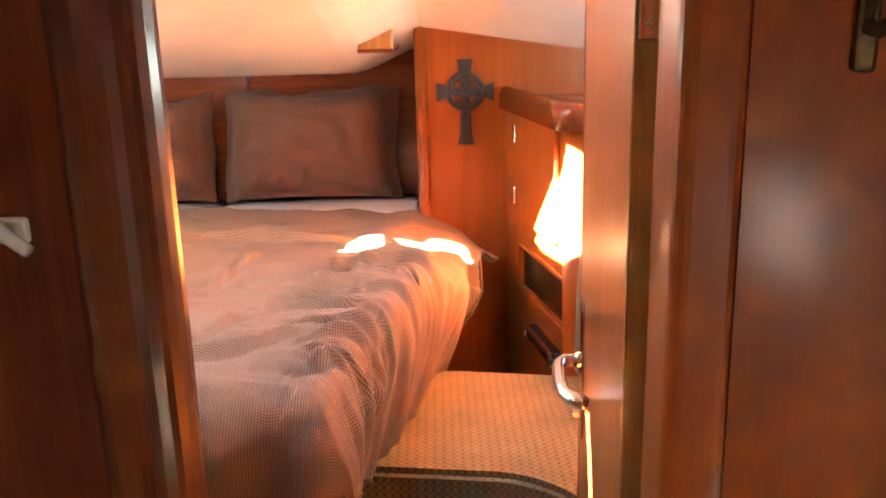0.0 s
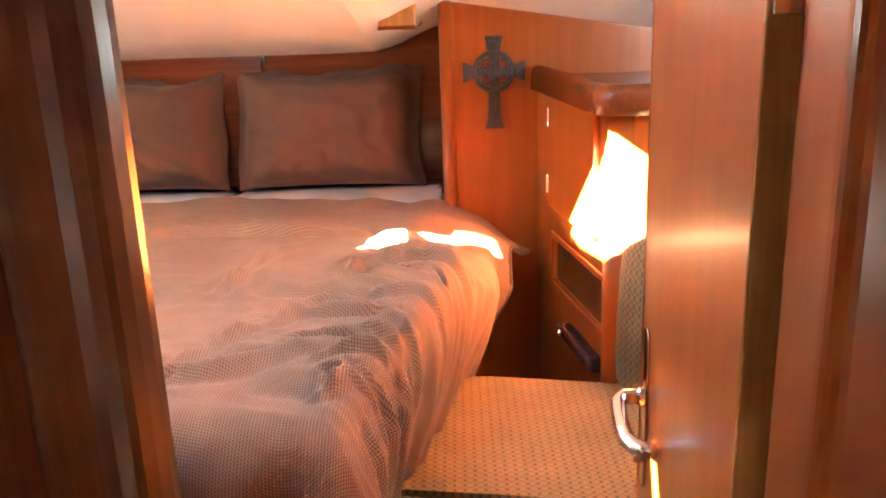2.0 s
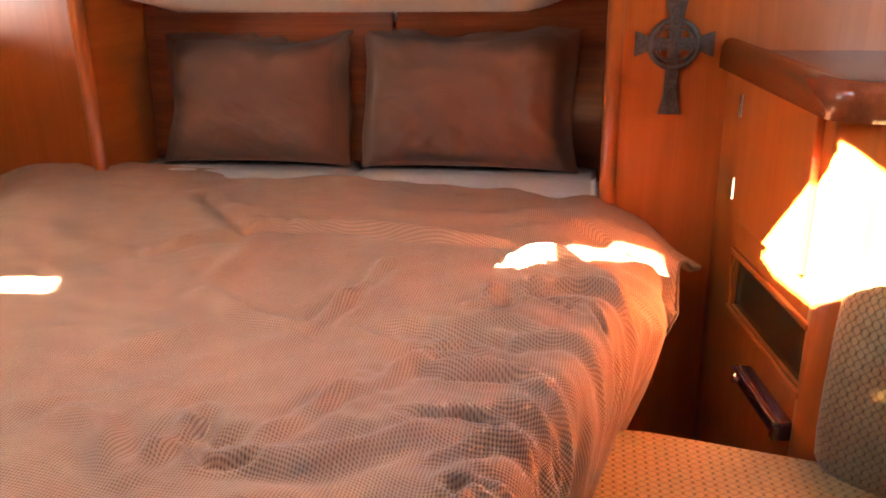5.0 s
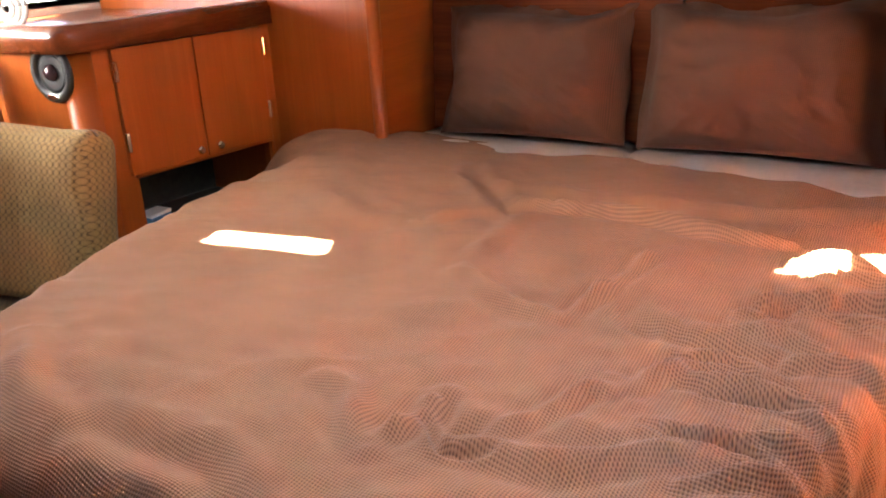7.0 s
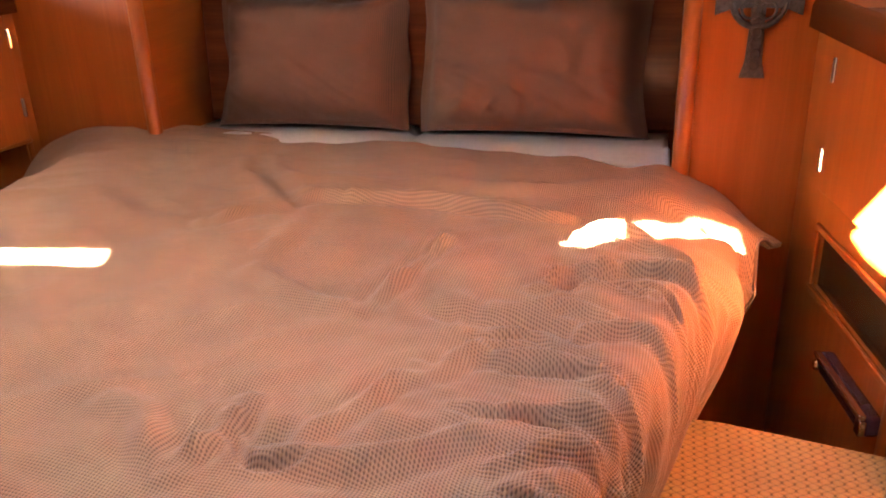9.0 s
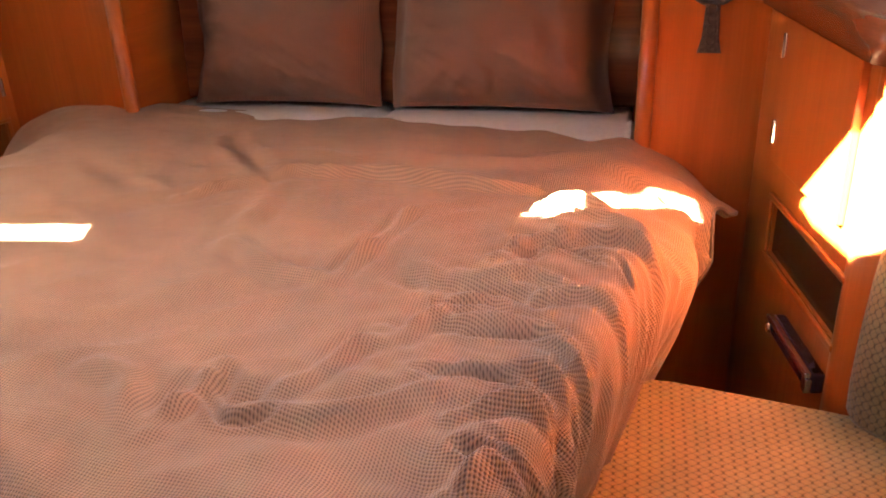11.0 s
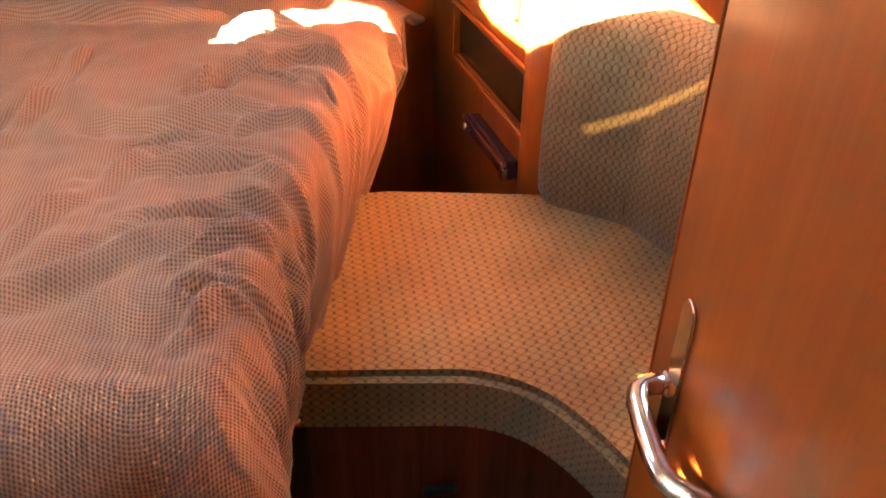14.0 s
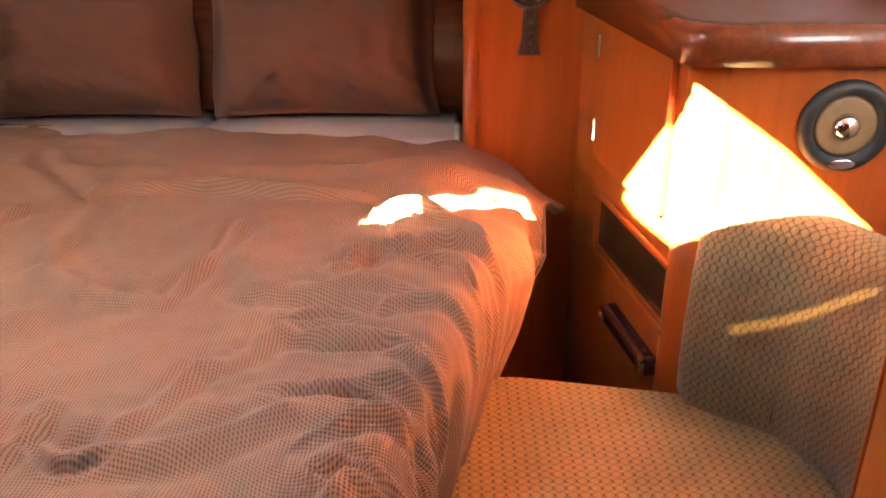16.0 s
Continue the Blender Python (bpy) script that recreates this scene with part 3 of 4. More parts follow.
            if right:
                x += (0.022 * (1 - tip) * math.sin(math.pi * min(1.0, dz2 / 0.40))) * down
                z += 0.012 * math.exp(-(((x - 0.86) / 0.11) ** 2 + ((y - 2.30) / 0.2) ** 2))
                slit = y - 2.398 - 0.3 * (x - 0.872)
                z -= 0.065 * math.exp(-(slit / 0.012) ** 2) * smoothstep(0.84, 0.90, x)
                z += 0.018 * math.exp(-((slit - 0.05) / 0.03) ** 2) * smoothstep(0.82, 0.9, x)
                z += 0.014 * math.exp(-((slit + 0.06) / 0.04) ** 2) * smoothstep(0.8, 0.9, x)
            dn = smoothstep(0.01, 0.12, dz1)
            y += 0.03 * noise.noise((x * 13.0, sy * 2.0, 2.2)) * dn
            row.append((bm.verts.new((x, y, z)), (u * full, -sy)))
        rows.append(row)
    for a, b in zip(rows, rows[1:]):
        for i in range(nu):
            quad = (a[i], b[i], b[i + 1], a[i + 1])
            f = bm.faces.new([q[0] for q in quad])
            for loop, q in zip(f.loops, quad):
                loop[uvl].uv = q[1]
    hem = [rows[0][i][0].co.copy() for i in range(0, nu + 1, 2)] + [rows[j][nu][0].co.copy() for j in range(2, nv + 1, 2)]
    return bm, hem


bm, hem = duvet_mesh()
bmesh.ops.recalc_face_normals(bm, faces=bm.faces[:])
duvet = link("duvet", bm, DUVET, smooth=True)
shell = duvet.modifiers.new("shell", "SOLIDIFY")
shell.thickness, shell.offset = 0.018, -1
part("hem", tube([p - Vector((0, 0, 0.006)) for p in hem], 0.0055, 6), DUVET, duvet, "stitched rolled hem", smooth=True)
tagged(duvet, "rumpled brown waffle-weave cotton duvet spread over the berth", "duvet")

# the turned-down sheet that shows between the duvet and the pillows
bm = bmesh.new()
cols = []
for k in range(81):
    x = -0.665 + 1.44 * k / 80
    dip = 0.020 * math.exp(-((x - 0.04) / 0.022) ** 2)
    cols.append([bm.verts.new((x, y, 0.790 + h - dip + 0.004 * noise.noise((x * 7, y * 9, 2)))) for y, h in ((2.64, 0.0), (2.72, 0.012), (2.80, 0.022), (2.86, 0.016), (2.93, 0.008), (3.035, 0.004))])
for a, b in zip(cols, cols[1:]):
    for k in range(5):
        bm.faces.new((a[k], b[k], b[k + 1], a[k + 1]))
bmesh.ops.solidify(bm, geom=bm.faces[:], thickness=0.012)
sheet = link("bed_sheet", bm, SHEET, smooth=True)
tagged(sheet, "white cotton sheet showing below the pillows", "sheet")


def pillow(width, height, thick, seed):
    """A stuffed pillow in a case with a flat flange, standing on its long edge; its base is at the origin."""
    nx, nz = 72, 54
    bm = bmesh.new()
    uvl = bm.loops.layers.uv.new("UVMap")
    sides = []
    for face in (-1, 1):
        rows = []
        for j in range(nz + 1):
            row = []
            for i in range(nx + 1):
                p, q = -1 + 2 * i / nx, -1 + 2 * j / nz
                # a flat flange round a stuffed body
                ex, ez = (1 - abs(p)) * width / 2 - 0.035, (1 - abs(q)) * height / 2 - (0.035 if q > 0 else 0.012)
                full = (1 - math.exp(-max(0.0, ex) / 0.055)) * (1 - math.exp(-max(0.0, ez) / 0.05))
                bulge = thick * 0.5 * full ** 0.8 + 0.003
                x = p * width / 2 * (1 - 0.05 * (1 - q * q))
                z = height * (0.5 + 0.5 * q * (1 - 0.05 * (1 - p * p)))
                ang = math.atan2(q, p * 1.4)
                rad = math.hypot(p, q)
                wr = 0.030 * noise.noise((x * 5 + seed, z * 6, face)) + 0.010 * (1 - 2 * abs(noise.noise((x * 7 + z * 9 + seed, z * 8 - x * 6, face + 3)))) + 0.012 * noise.noise((ang * 7 + seed, rad * 2, face)) * smoothstep(0.35, 0.9, rad) + 0.022 * (0.4 - abs(noise.noise((x * 4 + seed, z * 26 + x * 14, face)))) * smoothstep(0.3, -0.7, q) + 0.014 * (0.4 - abs(noise.noise((x * 22 + seed, z * 7 - x * 9, face + 7)))) * smoothstep(0.35, 0.95, abs(p))
                sag = 0.032 * noise.noise((x * 5, seed, 0.5)) * smoothstep(0.3, 1.0, q) - 0.012 * smoothstep(0.7, 1.0, q) * abs(p)
                x += 0.012 * noise.noise((z * 6, seed, 2.5)) * smoothstep(0.6, 1.0, abs(p))
                bend = (0.05 * noise.noise((x * 9, seed, 9)) + 0.02 * noise.noise((x * 22, seed, 4))) * smoothstep(0.84, 1.0, q) + 0.04 * noise.noise((z * 10, seed, 6)) * smoothstep(0.86, 1.0, abs(p)) - 0.035 * max(smoothstep(0.88, 1.0, abs(p)), smoothstep(0.84, 1.0, q))
                row.append((bm.verts.new((x, face * (bulge + wr * full ** 0.5) - bend, z + sag)), (x, z)))
            rows.append(row)
        for a, b in zip(rows, rows[1:]):
            for i in range(nx):
                quad = (a[i], a[i + 1], b[i + 1], b[i])
                f = bm.faces.new([q[0] for q in quad])
                for loop, q in zip(f.loops, quad):
                    loop[uvl].uv = q[1]
        sides.append(rows)
    lo, hi = sides
    edge = [(0, i) for i in range(nx)] + [(j, nx) for j in range(nz)] + [(nz, i) for i in range(nx, 0, -1)] + [(j, 0) for j in range(nz, 0, -1)]
    for (j, i), (jj, ii) in zip(edge, edge[1:] + edge[:1]):
        bm.faces.new((lo[j][i][0], lo[jj][ii][0], hi[jj][ii][0], hi[j][i][0]))
    bmesh.ops.recalc_face_normals(bm, faces=bm.faces[:])
    return bm


for x, w, h, lean, turn, seed in ((0.385, 0.67, 0.43, -17, 0, 3.3), (-0.285, 0.62, 0.43, -17, 1.5, 9.1)):
    p = link("pillow", pillow(w, h, 0.25, seed), PILLOW, smooth=True)
    p.matrix_world = pose(x, 2.895, 0.812, lean, 0, turn)
    tagged(p, "dark brown cotton pillow leaning on the headboard", "pillow", "pillows on the berth")


# ---- side cabinets ----
def mirrored(points, side):
    return [(side * x, y) for x, y in points]


def along_face(side, s, out=0.0):
    """A place on a cabinet's front: s metres forward from the partition, out metres into the cabin."""
    a, b = Vector((1.09, AFT, 0)), Vector((1.205, 2.04, 0))
    d = (b - a).normalized()
    p = a + d * s + Vector((-abs(d.y), -d.x, 0)).normalized() * out
    return Vector((side * p.x, p.y, 0))


def face_matrix(side, s, z, out=0.0):
    """Axes of a cabinet's front: x forward along the front, y out of it into the cabin, z up."""
    p, q = along_face(side, s, out), along_face(side, s + 0.1, out)
    ex = (q - p).normalized()
    ez = Vector((0, 0, 1))
    ey = ez.cross(ex)
    m = Matrix((ex, ey, ez)).transposed().to_4x4()
    m.translation = (p.x, p.y, z)
    return m


FACE = 0.66


def cabinet(side):
    word = "starboard" if side > 0 else "port"
    c = thing("side_cabinet", ("mahogany locker with a loudspeaker, a smoked panel and a sunlit door" if side > 0 else "mahogany locker with two doors, a loudspeaker and an open niche"), "cabinet", "lockers beside the berth")
    out = 1 if side > 0 else -1

    def onface(bm, s, z, o=0.0):
        m = face_matrix(side, s, z, o)
        if side > 0:
            m = m @ Matrix.Diagonal((1, -1, 1, 1))
        bm = turned(bm, m)
        bmesh.ops.recalc_face_normals(bm, faces=bm.faces[:])
        return bm

    # in face axes: x forward, y out into the cabin (negative is into the locker)
    up = 0.0 if side > 0 else 0.03
    z_niche0, z_niche1 = (0.583, 0.714) if side > 0 else (0.60, 0.80)
    s_niche0, s_niche1 = (0.19, 0.625) if side > 0 else (0.05, FACE - 0.12)
    z_top = 1.15 + up
    part("lower_panel", onface(box(0.0, -0.03, 0.0, FACE - 0.02, 0.0, z_niche0), 0, 0), MAHOGANY, c)
    part("upper_panel", onface(box(0.0, -0.03, z_niche1, FACE - 0.02, 0.0, z_top), 0, 0), MAHOGANY, c)
    part("stile", onface(box(0.0, -0.03, z_niche0, s_niche0, 0.0, z_niche1), 0, 0), MAHOGANY, c)
    part("stile", onface(box(s_niche1, -0.03, z_niche0, FACE - 0.02, 0.0, z_niche1), 0, 0), MAHOGANY, c)
    part("niche_lining", joined(onface(box(0.02, -0.32, z_niche0 - 0.02, FACE - 0.05, -0.031, z_niche0 - 0.002), 0, 0), onface(box(0.02, -0.32, z_niche1 + 0.002, FACE - 0.05, -0.031, z_niche1 + 0.02), 0, 0), onface(box(0.02, -0.34, z_niche0 - 0.02, FACE - 0.05, -0.321, z_niche1 + 0.02), 0, 0)), NICHE_SHADE, c, "niche lining in near-black that paints the shade inside")
    if side > 0:
        part("smoked_panel", onface(box(s_niche0 - 0.004, -0.020, z_niche0 - 0.004, s_niche1 + 0.004, -0.009, z_niche1 + 0.004), 0, 0), SMOKED, c, "dark smoked panel set in the lower front")
    for z in (z_niche0 - 0.020, z_niche1 + 0.002):
        part("niche_rail", onface(box(s_niche0 - 0.018, 0.0, z, s_niche1 + 0.010, 0.010, z + 0.018, 0.005, 3), 0, 0), MAHOGANY_Y, c)
    part("niche_rail", onface(box(s_niche0 - 0.018, 0.0, z_niche0 - 0.0015, s_niche0 - 0.001, 0.009, z_niche1 + 0.0015, 0.004, 2), 0, 0), MAHOGANY, c)
    # doors
    spans = ((0.045, 0.300), (0.303, 0.565)) if side < 0 else ((0.172, 0.575),)
    for a, b in spans:
        d = part("door", onface(box(a, 0.0, 0.815, b, 0.018, z_top - 0.005, 0.0025, 2), 0, 0), MAHOGANY, c, "flush varnished mahogany door")
        hinge_side = a + 0.001 if a < 0.25 else b - 0.001
        for z in (0.855 + up, 1.055 + up):
            part("hinge", onface(joined(box(hinge_side - 0.010, 0.010, z, hinge_side + 0.004, 0.0205, z + 0.055, 0.002, 1), tube([(hinge_side - 0.003, 0.02, z), (hinge_side - 0.003, 0.02, z + 0.055)], 0.0035, 8)), 0, 0), STEEL, d, "bright steel hinge")
        if side < 0:
            x = b - 0.035 if a < 0.2 else a + 0.035
            k = lathe([(0.004, 0), (0.004, 0.008), (0.011, 0.014), (0.0125, 0.019), (0.009, 0.024), (0.002, 0.025)], 16)
            part("knob", onface(turned(k, pose(x, 0.018, 0.842, -90, 0, 0)), 0, 0), STEEL, d, "small polished steel knob")
    # rounded front post and the panel with the loudspeaker
    a = along_face(side, FACE)
    part("post", tube([(a.x + out * 0.035, a.y + 0.028, z) for z in (0.0, 1.15 + up)], 0.047, 24), MAHOGANY, c, smooth=True)
    x0, x1 = sorted((a.x + out * 0.035, side * HULL))
    y_panel = a.y - 0.016
    part("side_panel", box(x0, y_panel, 0.0, x1, y_panel + 0.02, 1.15 + up), MAHOGANY, c)
    # top with its thick rounded nosing
    lip = rounded_line([(side * 1.085, AFT - 0.002), (along_face(side, FACE + 0.035, 0.03).x, along_face(side, FACE + 0.035, 0.03).y), (side * HULL, 2.0)], 0.045, 6)
    if side < 0:
        lip = [Vector((p.x, p.y, 0)) for p in lip]
    top_out = [p.xy for p in lip] + [Vector((side * HULL, AFT - 0.002))]
    part("top", prism(top_out, 1.172 + up, 1.192 + up), DARKWOOD_Y, c, "dark varnished locker top")
    profile = [(-0.02, 1.15), (0.012, 1.15), (0.022, 1.156), (0.027, 1.17), (0.028, 1.195), (0.022, 1.213), (0.008, 1.222), (-0.008, 1.218), (-0.018, 1.2)]
    profile = [(-side * o, u + up) for o, u in profile]
    part("nosing", sweep(profile, lip), DARKWOOD_Y, c, "thick rounded dark mahogany nosing", smooth=True)
    # loudspeaker
    s = part("loudspeaker", lathe([(0.105, 0.0), (0.105, 0.006), (0.098, 0.014), (0.086, 0.018), (0.074, 0.012), (0.070, 0.002)], 48), BLACK, c, "round black car-type loudspeaker", smooth=True)
    part("cone", lathe([(0.072, 0.003), (0.060, -0.002 + 0.006), (0.030, 0.0045), (0.028, 0.0035)], 40), CONE if side > 0 else BLACK, s, "amber speaker cone" if side > 0 else "black speaker cone", smooth=True)
    part("dome", lathe([(0.030, 0.004), (0.029, 0.012), (0.022, 0.021), (0.011, 0.026), (0.002, 0.0275)], 32), STEEL if side > 0 else MAROON, s, "bright tweeter dome" if side > 0 else "dark tweeter dome", smooth=True)
    part("badge", turned(lathe([(0.03, 0.0), (0.03, 0.002), (0.026, 0.003)], 24), pose(0, -0.083, 0.0165) @ Matrix.Diagonal((1, 0.35, 1, 1))), STEEL, s, "small bright badge")
    s.matrix_basis = pose(1.475 if side > 0 else -1.285, y_panel - 0.0005, 1.032 if side > 0 else 1.125, 90, 0, 0) @ Matrix.Scale(0.83 if side > 0 else 0.78, 4)
    return c


cab_r = cabinet(1)
cab_l = cabinet(-1)

# dark latch bar on the starboard locker's lower front
bar = thing("latch_bar", "dark maroon plastic latch bar on the locker front", "latch")
def on_right(bm):
    bm = turned(bm, face_matrix(1, 0, 0) @ Matrix.Diagonal((1, -1, 1, 1)))
    bmesh.ops.recalc_face_normals(bm, faces=bm.faces[:])
    return bm
part("body", on_right(box(0.36, 0.0, 0.455, 0.62, 0.032, 0.503, 0.008, 2)), MAROON, bar)
part("lid", on_right(box(0.385, 0.030, 0.463, 0.598, 0.038, 0.492, 0.005, 2)), MAROON, bar, "ribbed dark maroon lid")
part("edge_strip", on_right(box(0.362, 0.030, 0.4925, 0.618, 0.0445, 0.505, 0.003, 2)), STEEL, bar, "bright chromed edge strip")
part("edge_strip", on_right(box(0.598, 0.028, 0.458, 0.621, 0.0425, 0.492, 0.003, 2)), STEEL, bar, "bright chromed end strip")
part("button", on_right(turned(lathe([(0.013, 0), (0.013, 0.012), (0.010, 0.016), (0.002, 0.017)], 18), pose(0.378, 0.030, 0.476, -90, 0, 0))), STEEL, bar, "round bright push button")

# ---- settees ----
def settee_right():
    s = thing("settee", "corner settee upholstered in olive honeycomb plush", "settee", "settees beside the berth")
    front = rounded_line([(0.66, 1.525), (1.06, 1.470), (1.19, 1.24), (1.21, 0.62)], 0.12, 8)
    outline = [p.xy for p in front] + [Vector((HULL, 0.62)), Vector((HULL, 2.0)), Vector((1.24, 2.02)), Vector((0.90, 2.085)), Vector((0.66, 2.085))]
    bm = wrap_uv(prism(outline, 0.322, 0.46, 0.016, 4))
    part("seat_cushion", bm, PLUSH_LIT, s, "olive plush seat cushion with a honeycomb weave")
    base = [p.xy + Vector((0.035, 0.04)) for p in front] + [Vector((HULL, 0.62)), Vector((HULL, 1.99)), Vector((1.24, 2.0)), Vector((0.66, 2.06))]
    # The base front lies in shadow; its dark wood puts that into the colour.
    part("base", prism(base, 0.0, 0.318), DARKWOOD, s, "mahogany settee base in a tone darkened for shade")
    latch = part("drawer_latch", box(0.90, 1.506, 0.118, 0.965, 1.522, 0.140, 0.004, 2), BLACK, s, "dark recessed drawer latch")
    # wrapped backrest
    line = rounded_line([(1.214, 2.012), (1.262, 1.952), (1.382, 1.868), (1.442, 1.73), (1.475, 0.66)], 0.036, 6)
    prof = [(0.0, 0.452), (0.012, 0.47), (0.018, 0.54), (0.016, 0.64), (0.006, 0.76), (-0.004, 0.82), (-0.016, 0.855), (-0.036, 0.882), (-0.06, 0.892), (-0.09, 0.892), (-0.118, 0.878), (-0.135, 0.85), (-0.14, 0.80), (-0.14, 0.452)]
    pts = [line[0]]
    for a, b in zip(line, line[1:]):
        steps = max(1, int((b - a).length / 0.012))
        pts += [a.lerp(b, k / steps) for k in range(1, steps + 1)]
    bm = bmesh.new()
    rows, runs, run = [], [], 0.0
    uvl = bm.loops.layers.uv.new("UVMap")
    for i, p in enumerate(pts):
        if i:
            run += (p - pts[i - 1]).length
        d = (pts[min(i + 1, len(pts) - 1)] - pts[max(i - 1, 0)]).normalized()
        out = Vector((d.y, -d.x, 0))
        k = math.sqrt(max(0.0, 1 - (1 - min(1.0, run / 0.055)) ** 2))
        row = []
        for o, z in prof:
            o2 = -0.03 + (o + 0.03) * (0.25 + 0.75 * k)
            z2 = 0.66 + (z - 0.66) * (0.80 + 0.20 * k)
            q = p + out * o2
            row.append(bm.verts.new((q.x, min(q.y, 2.016), z2)))
        rows.append(row)
        runs.append(run)
    ups = [0.0]
    for (o0, z0), (o1, z1) in zip(prof, prof[1:]):
        ups.append(ups[-1] + math.hypot(o1 - o0, z1 - z0))
    for i, (a, b) in enumerate(zip(rows, rows[1:])):
        for k in range(len(prof) - 1):
            f = bm.faces.new((a[k], a[k + 1], b[k + 1], b[k]))
            for loop, uv in zip(f.loops, ((runs[i], ups[k]), (runs[i], ups[k + 1]), (runs[i + 1], ups[k + 1]), (runs[i + 1], ups[k]))):
                loop[uvl].uv = uv
        bm.faces.new((a[-1], a[0], b[0], b[-1]))
    bm.faces.new(rows[0][::-1])
    bm.faces.new(rows[-1])
    bmesh.ops.recalc_face_normals(bm, faces=bm.faces[:])
    part("backrest", bm, PLUSH_SHADED, s, "olive plush backrest with rounded edges, toned darker for its shade", smooth=True)
    part("seam", tube([(1.374 - d, 1.868 - d, z) for z, d in ((0.465, 0.004), (0.50, 0.009), (0.54, 0.0105), (0.58, 0.010))], 0.0022, 6), PLUSH_LIT, s)
    return s


settee_right()

s = thing("settee", "side settee with a loose slumped olive plush cushion", "settee", "settees beside the berth")
part("seat_cushion", wrap_uv(prism([(-0.98, 1.0), (-0.98, 2.0), (-HULL, 2.0), (-HULL, 1.0)], 0.40, 0.52, 0.03, 3)), PLUSH_LIT, s, smooth=True)
part("base", prism([(-1.0, 1.0), (-1.0, 1.99), (-HULL, 1.99), (-HULL, 1.0)], 0.0, 0.398), DARKWOOD, s, "mahogany settee base in a tone darkened for shade")
bm = box(-0.27, -0.07, 0.0, 0.27, 0.07, 0.44, 0.045, 4)
bmesh.ops.subdivide_edges(bm, edges=bm.edges[:], cuts=3, use_grid_fill=True)
for v in bm.verts:
    v.co.y += 0.012 * noise.noise(v.co * 6) + 0.016 * math.sin(v.co.z * 30 + v.co.x * 3) * smoothstep(0.05, 0.25, v.co.x) * (v.co.y < 0)
    v.co.z += 0.02 * noise.noise((v.co.x * 4, v.co.y * 4, 1)) * (v.co.z > 0.3)
cushion = link("back_cushion", wrap_uv(bm, True), PLUSH_LIT, smooth=True)
cushion.matrix_world = pose(-1.335, 1.86, 0.525, -10, 0, 6) @ Matrix.Diagonal((1, 1, 1.08, 1))
tagged(cushion, "olive plush back cushion with slumped wrinkles", "cushion")

# ---- port side details ----
panel = link("settee_back_panel", turned(box(-0.012, -0.42, 0.0, 0.012, 0.0, 0.66, 0.004, 2), pose(-1.445, 2.0, 0.523, 0, -9, 0)), MAHOGANY_Y)
tagged(panel, "mahogany lining panel behind the loose cushion", "panel")
tin = thing("small_box", "small blue and white box in the locker niche", "box", at=(-1.235, 2.235, 0.605))
BLUE = plain("blue_card", (0.05, 0.16, 0.33), 0.5, spots=0.05)
part("body", box(-0.03, -0.04, 0.0, 0.03, 0.04, 0.055, 0.002, 1), BLUE, tin)
part("lid", box(-0.031, -0.041, 0.0555, 0.031, 0.041, 0.066, 0.002, 1), WHITE, tin, "white lid")

# ---- doorway ----
HINGE = Vector((1.036, 0.545, 0))
FREE = Vector((1.080, 1.043, 0))
door = thing("cabin_door", "open varnished mahogany cabin door with a steel lever handle", "door")
dd = (FREE - HINGE).normalized()
m = Matrix((dd, Vector((-dd.y, dd.x, 0)), Vector((0, 0, 1)))).transposed().to_4x4()
m.translation = HINGE
door.matrix_world = m
# in the door's axes: x from the hinge to the free edge, y towards the berth, z up
DW = (FREE - HINGE).length
part("panel", box(0.006, -0.011, 0.06, DW - 0.004, 0.014, 1.80, 0.002, 1), MAHOGANY, door)
part("hinge_edge", box(0.0, -0.014, 0.06, 0.0055, 0.0165, 1.80, 0.002, 2), EDGEWOOD, door, "golden teak lipping of the hinge edge")
part("free_edge", box(DW - 0.0035, -0.012, 0.06, DW, 0.015, 1.80, 0.001, 1), MAHOGANY, door)
hinge = part("hinge", joined(box(-0.0025, -0.008, 1.40, -0.0002, 0.013, 1.50, 0.001, 1), tube([(-0.006, -0.012, z) for z in (1.40, 1.50)], 0.005, 10)), STEEL, door, "steel butt hinge")
for z in (1.412, 1.45, 1.488):
    part("screw", turned(lathe([(0.0045, 0), (0.0045, 0.0012), (0.003, 0.0018)], 12), pose(-0.0025, 0.004, z, 0, -90, 0)), STEEL, hinge)
PX = DW - 0.062
stadium = [(0.014 * math.cos(a), 0.915 + 0.095 * (1 if math.sin(a) > 0 else -1) + 0.014 * math.sin(a)) for a in (2 * math.pi * (k + 0.5) / 28 for k in range(28))]
bm = turned(prism(stadium, 0.0, 0.0035, 0.001, 1), Matrix(((1, 0, 0, PX), (0, 0, 1, 0.0142), (0, 1, 0, 0), (0, 0, 0, 1))))
bmesh.ops.recalc_face_normals(bm, faces=bm.faces[:])
plate = part("handle_plate", bm, STEEL, door, "long polished steel handle plate")
lever = [Vector((PX, 0.016, 0.932)), Vector((PX, 0.034, 0.932)), Vector((PX - 0.002, 0.043, 0.932)), Vector((PX - 0.008, 0.0495, 0.931)), Vector((PX - 0.018, 0.052, 0.930)), Vector((PX - 0.045, 0.052, 0.926)), Vector((PX - 0.072, 0.051, 0.922)), Vector((PX - 0.088, 0.048, 0.920)), Vector((PX - 0.099, 0.041, 0.919)), Vector((PX - 0.108, 0.031, 0.919)), Vector((PX - 0.114, 0.022, 0.919)), Vector((PX - 0.116, 0.018, 0.919))]
part("handle", tube(lever, lambda f: 0.0098 if f < 0.93 else 0.0098 - 0.05 * (f - 0.93), 18), STEEL, door, "polished steel lever handle", smooth=True)
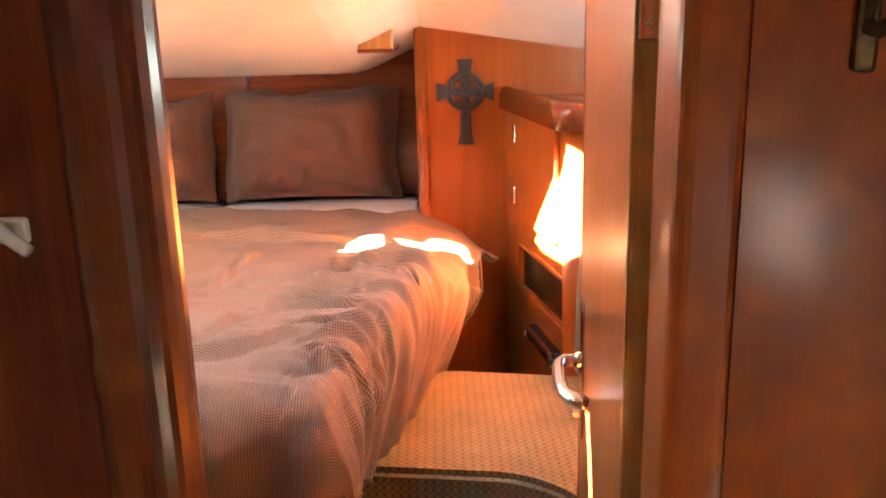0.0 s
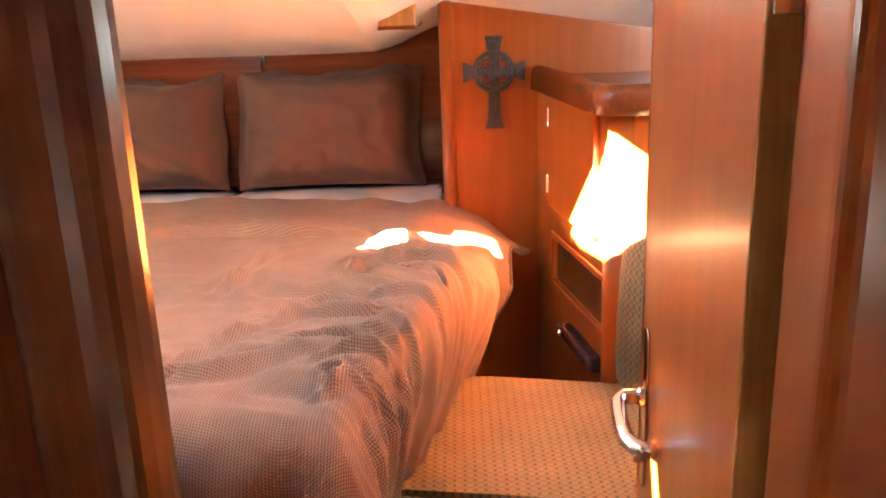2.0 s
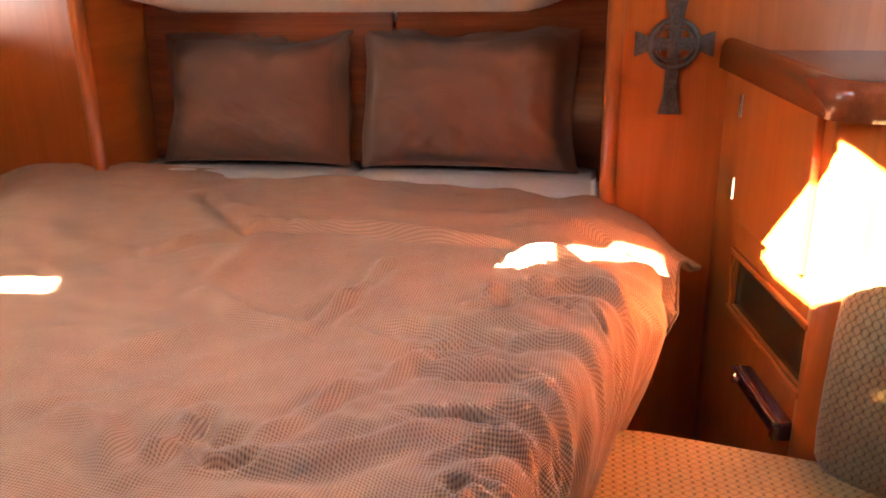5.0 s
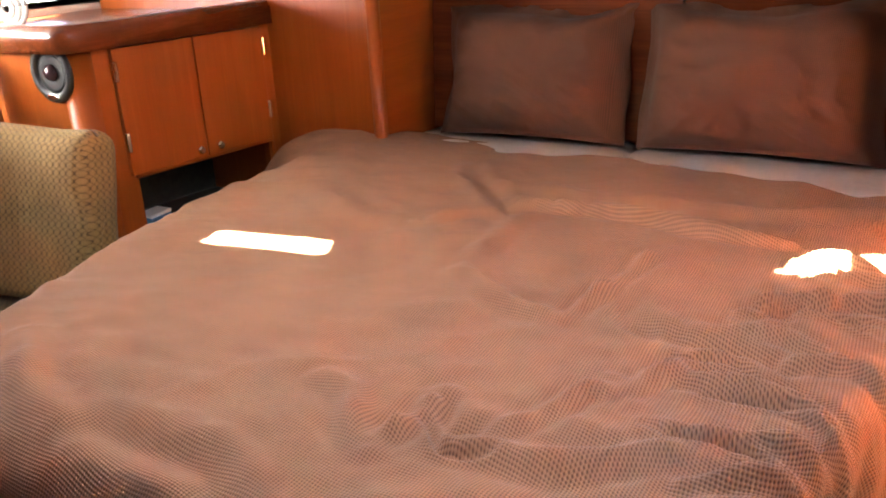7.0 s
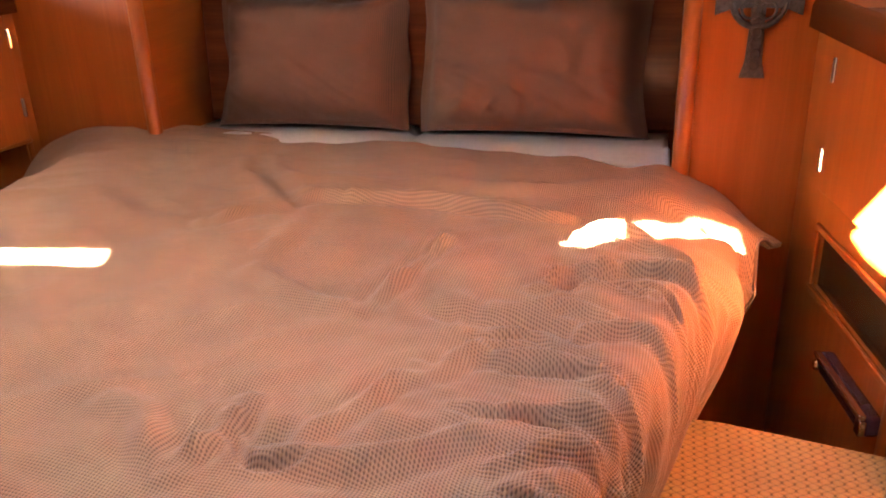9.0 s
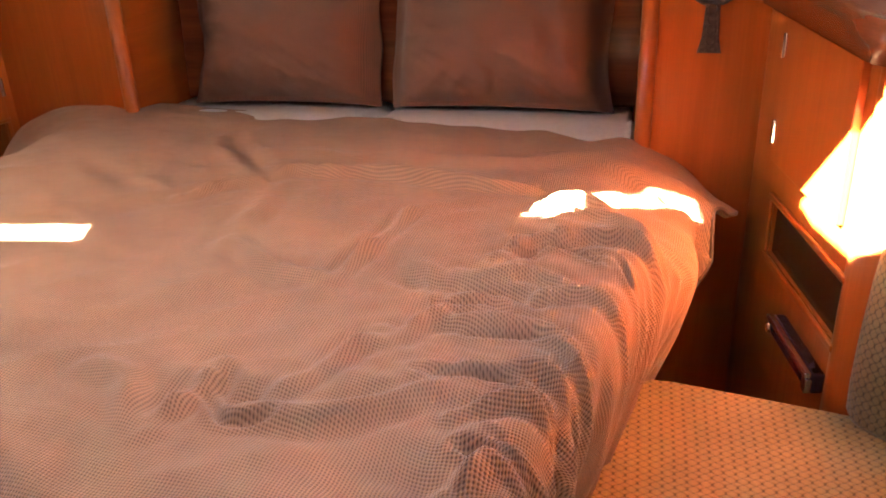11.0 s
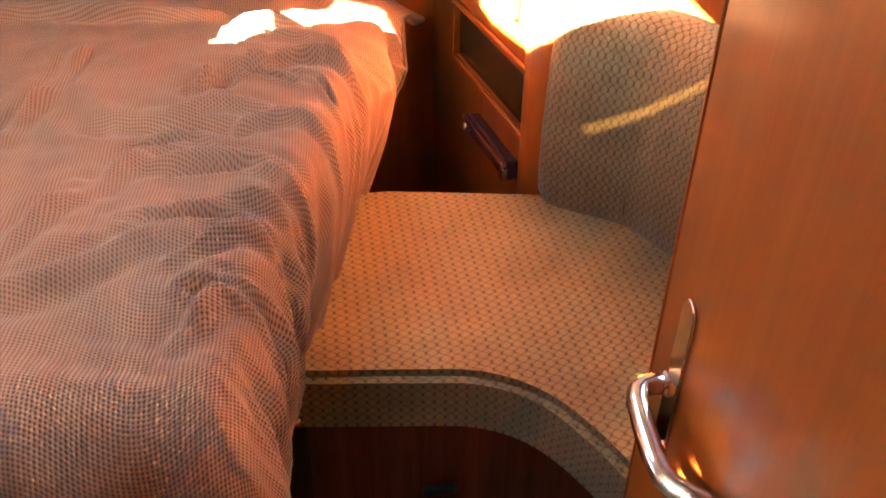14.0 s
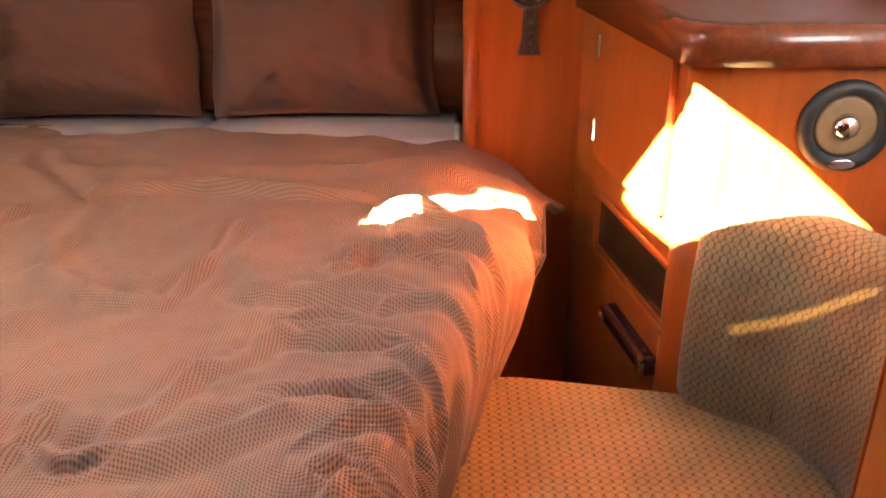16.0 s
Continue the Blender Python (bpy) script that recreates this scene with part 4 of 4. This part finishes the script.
part("rose", turned(lathe([(0.0125, 0.0), (0.0125, 0.006), (0.011, 0.009)], 20), pose(PX, 0.0175, 0.932, -90, 0, 0)), STEEL, door, "steel collar of the lever")
part("latch_tongue", box(PX - 0.006, 0.017, 0.842, PX + 0.006, 0.030, 0.851, 0.001, 1), STEEL, door, "small steel latch tongue")

# ---- small things ----
def celtic_cross():
    """A ring cross of plain straps with raised ribs."""
    upright = [(-0.029, -0.157), (-0.020, -0.120), (-0.016, -0.02), (-0.017, 0.075), (-0.027, 0.128), (0.027, 0.128), (0.017, 0.075), (0.016, -0.02), (0.020, -0.120), (0.029, -0.157)]
    arms = [(-0.097, -0.012), (-0.060, 0.003), (0.0, 0.006), (0.060, 0.003), (0.097, -0.012), (0.097, 0.052), (0.060, 0.037), (0.0, 0.034), (-0.060, 0.037), (-0.097, 0.052)]
    stand = Matrix(((1, 0, 0, 0), (0, 0, -1, 0), (0, 1, 0, 0), (0, 0, 0, 1)))
    bits = [turned(prism(upright, 0.0, 0.012, 0.003, 2), stand), turned(prism(arms, 0.0, 0.0125, 0.003, 2), stand)]
    ring = [(0.058 * math.cos(a), -0.007, 0.02 + 0.058 * math.sin(a)) for a in (2 * math.pi * k / 40 for k in range(41))]
    bits.append(tube(ring, 0.008, 8))
    for k in range(4):
        a = math.pi / 4 + k * math.pi / 2
        loop = [(0.026 * math.cos(a) + 0.02 * math.cos(b), -0.013, 0.02 + 0.026 * math.sin(a) + 0.02 * math.sin(b)) for b in (2 * math.pi * i / 20 for i in range(21))]
        bits.append(tube(loop, 0.0035, 6))
    for z0 in (-0.125, -0.10, -0.075, -0.05, 0.08, 0.10):
        loop = [(0.010 * math.sin(b), -0.0135, z0 + 0.012 * math.cos(b)) for b in (2 * math.pi * i / 14 for i in range(15))]
        bits.append(tube(loop, 0.0025, 5))
    return joined(*bits)


cross = link("celtic_cross", celtic_cross(), IRON)
cross.matrix_world = pose(0.952, AFT - 0.001, 1.187)
tagged(cross, "dark cast ring cross hung on the mahogany partition", "wall cross")

bracket = thing("ceiling_bracket", "small varnished wooden bracket on the ceiling", "bracket", at=(0.665, 2.58, ceil_z(0.665, 2.58) - 0.045))
part("body", box(-0.056, -0.014, -0.030, 0.056, 0.014, 0.048, 0.005, 2), EDGEWOOD, bracket)
part("rail", box(-0.058, -0.016, -0.034, 0.058, -0.010, -0.022, 0.002, 1), DARKWOOD_X, bracket)

loop = [(0.0 + 0.014 * math.sin(a), -0.004, -0.02 - 0.02 * math.cos(a)) for a in (2 * math.pi * k / 20 for k in range(21))]
eye = link("eye_hook", joined(tube(loop, 0.0028, 8), tube([(0, -0.004, 0.0), (0, -0.004, 0.018)], 0.003, 8)), STEEL, smooth=True)
eye.matrix_world = pose(0.712, 2.86, ceil_z(0.712, 2.86) - 0.002)
tagged(eye, "small steel ring hook under the ceiling edge", "hook")

clip = thing("latch_clip", "bright steel latch clip on the headboard panel", "latch", at=(0.148, BACK, 1.27))
part("plate", box(-0.012, -0.004, -0.04, 0.012, 0.0, 0.03, 0.001, 1), STEEL, clip)
part("lever", tube([(0, -0.004, -0.03), (0.004, -0.016, -0.012), (-0.003, -0.018, 0.004), (0, -0.006, 0.024)], 0.004, 8), STEEL, clip)

hook = thing("wall_hook", "aged brass coat hook on the mahogany bulkhead", "hook", at=(1.178, BULK0, 1.418))
part("back_plate", box(-0.009, -0.006, -0.045, 0.009, 0.0, 0.05, 0.004, 2), BRASS, hook)
part("arm", tube([(0, -0.004, -0.012), (0.002, -0.018, -0.014), (0.006, -0.028, -0.008), (0.010, -0.031, 0.002)], 0.006, 8), BRASS, hook, smooth=True)
part("knob", turned(lathe([(0.003, -0.011), (0.009, -0.007), (0.011, 0.0), (0.009, 0.007), (0.003, 0.011)], 14), pose(0.011, -0.031, 0.004)), BRASS, hook, smooth=True)

for z, bend in ((1.352, -0.045), (1.250, -0.012)):
    h = thing("wall_hook", "white plastic hook on the dark bulkhead", "hook", "white hooks on the bulkhead", at=(0.511 + bend, 0.555, z))
    part("base", box(-0.05, -0.008, -0.012, -0.01, 0.0, 0.012, 0.004, 2), WHITE, h)
    part("arm", tube([(-0.045, -0.006, 0.010), (-0.035, -0.03, 0.014), (-0.012, -0.045, 0.006), (0.010, -0.052, -0.008)], lambda f: 0.0095 - 0.004 * f, 10), WHITE, h, smooth=True)

ringfan = thing("vent_ring", "round white ribbed plastic ring on the locker top", "vent", at=(-1.53, 2.12, 1.223))
for k, rr in enumerate((0.055, 0.042, 0.028)):
    part("ring", turned(tube([(rr * math.cos(a), 0, rr * math.sin(a)) for a in (2 * math.pi * i / 32 for i in range(33))], 0.008, 8), pose(0, -0.01 * k, 0.066)), WHITE, ringfan, smooth=True)

# hatch frame in the ceiling
hatch = thing("deck_hatch", "rectangular deck hatch with an alloy frame", "hatch")
x0, x1, y0, y1 = HATCH
for a, b, c, d in ((x0 - 0.02, y0 - 0.02, x1 + 0.02, y0 - 0.001), (x0 - 0.02, y1 + 0.001, x1 + 0.02, y1 + 0.02), (x0 - 0.02, y0, x0 - 0.001, y1), (x1 + 0.001, y0, x1 + 0.02, y1)):
    z = ceil_z((a + c) / 2, (b + d) / 2) - 0.006
    part("frame_bar", box(a, b, z - 0.02, c, d, z), STEEL, hatch)
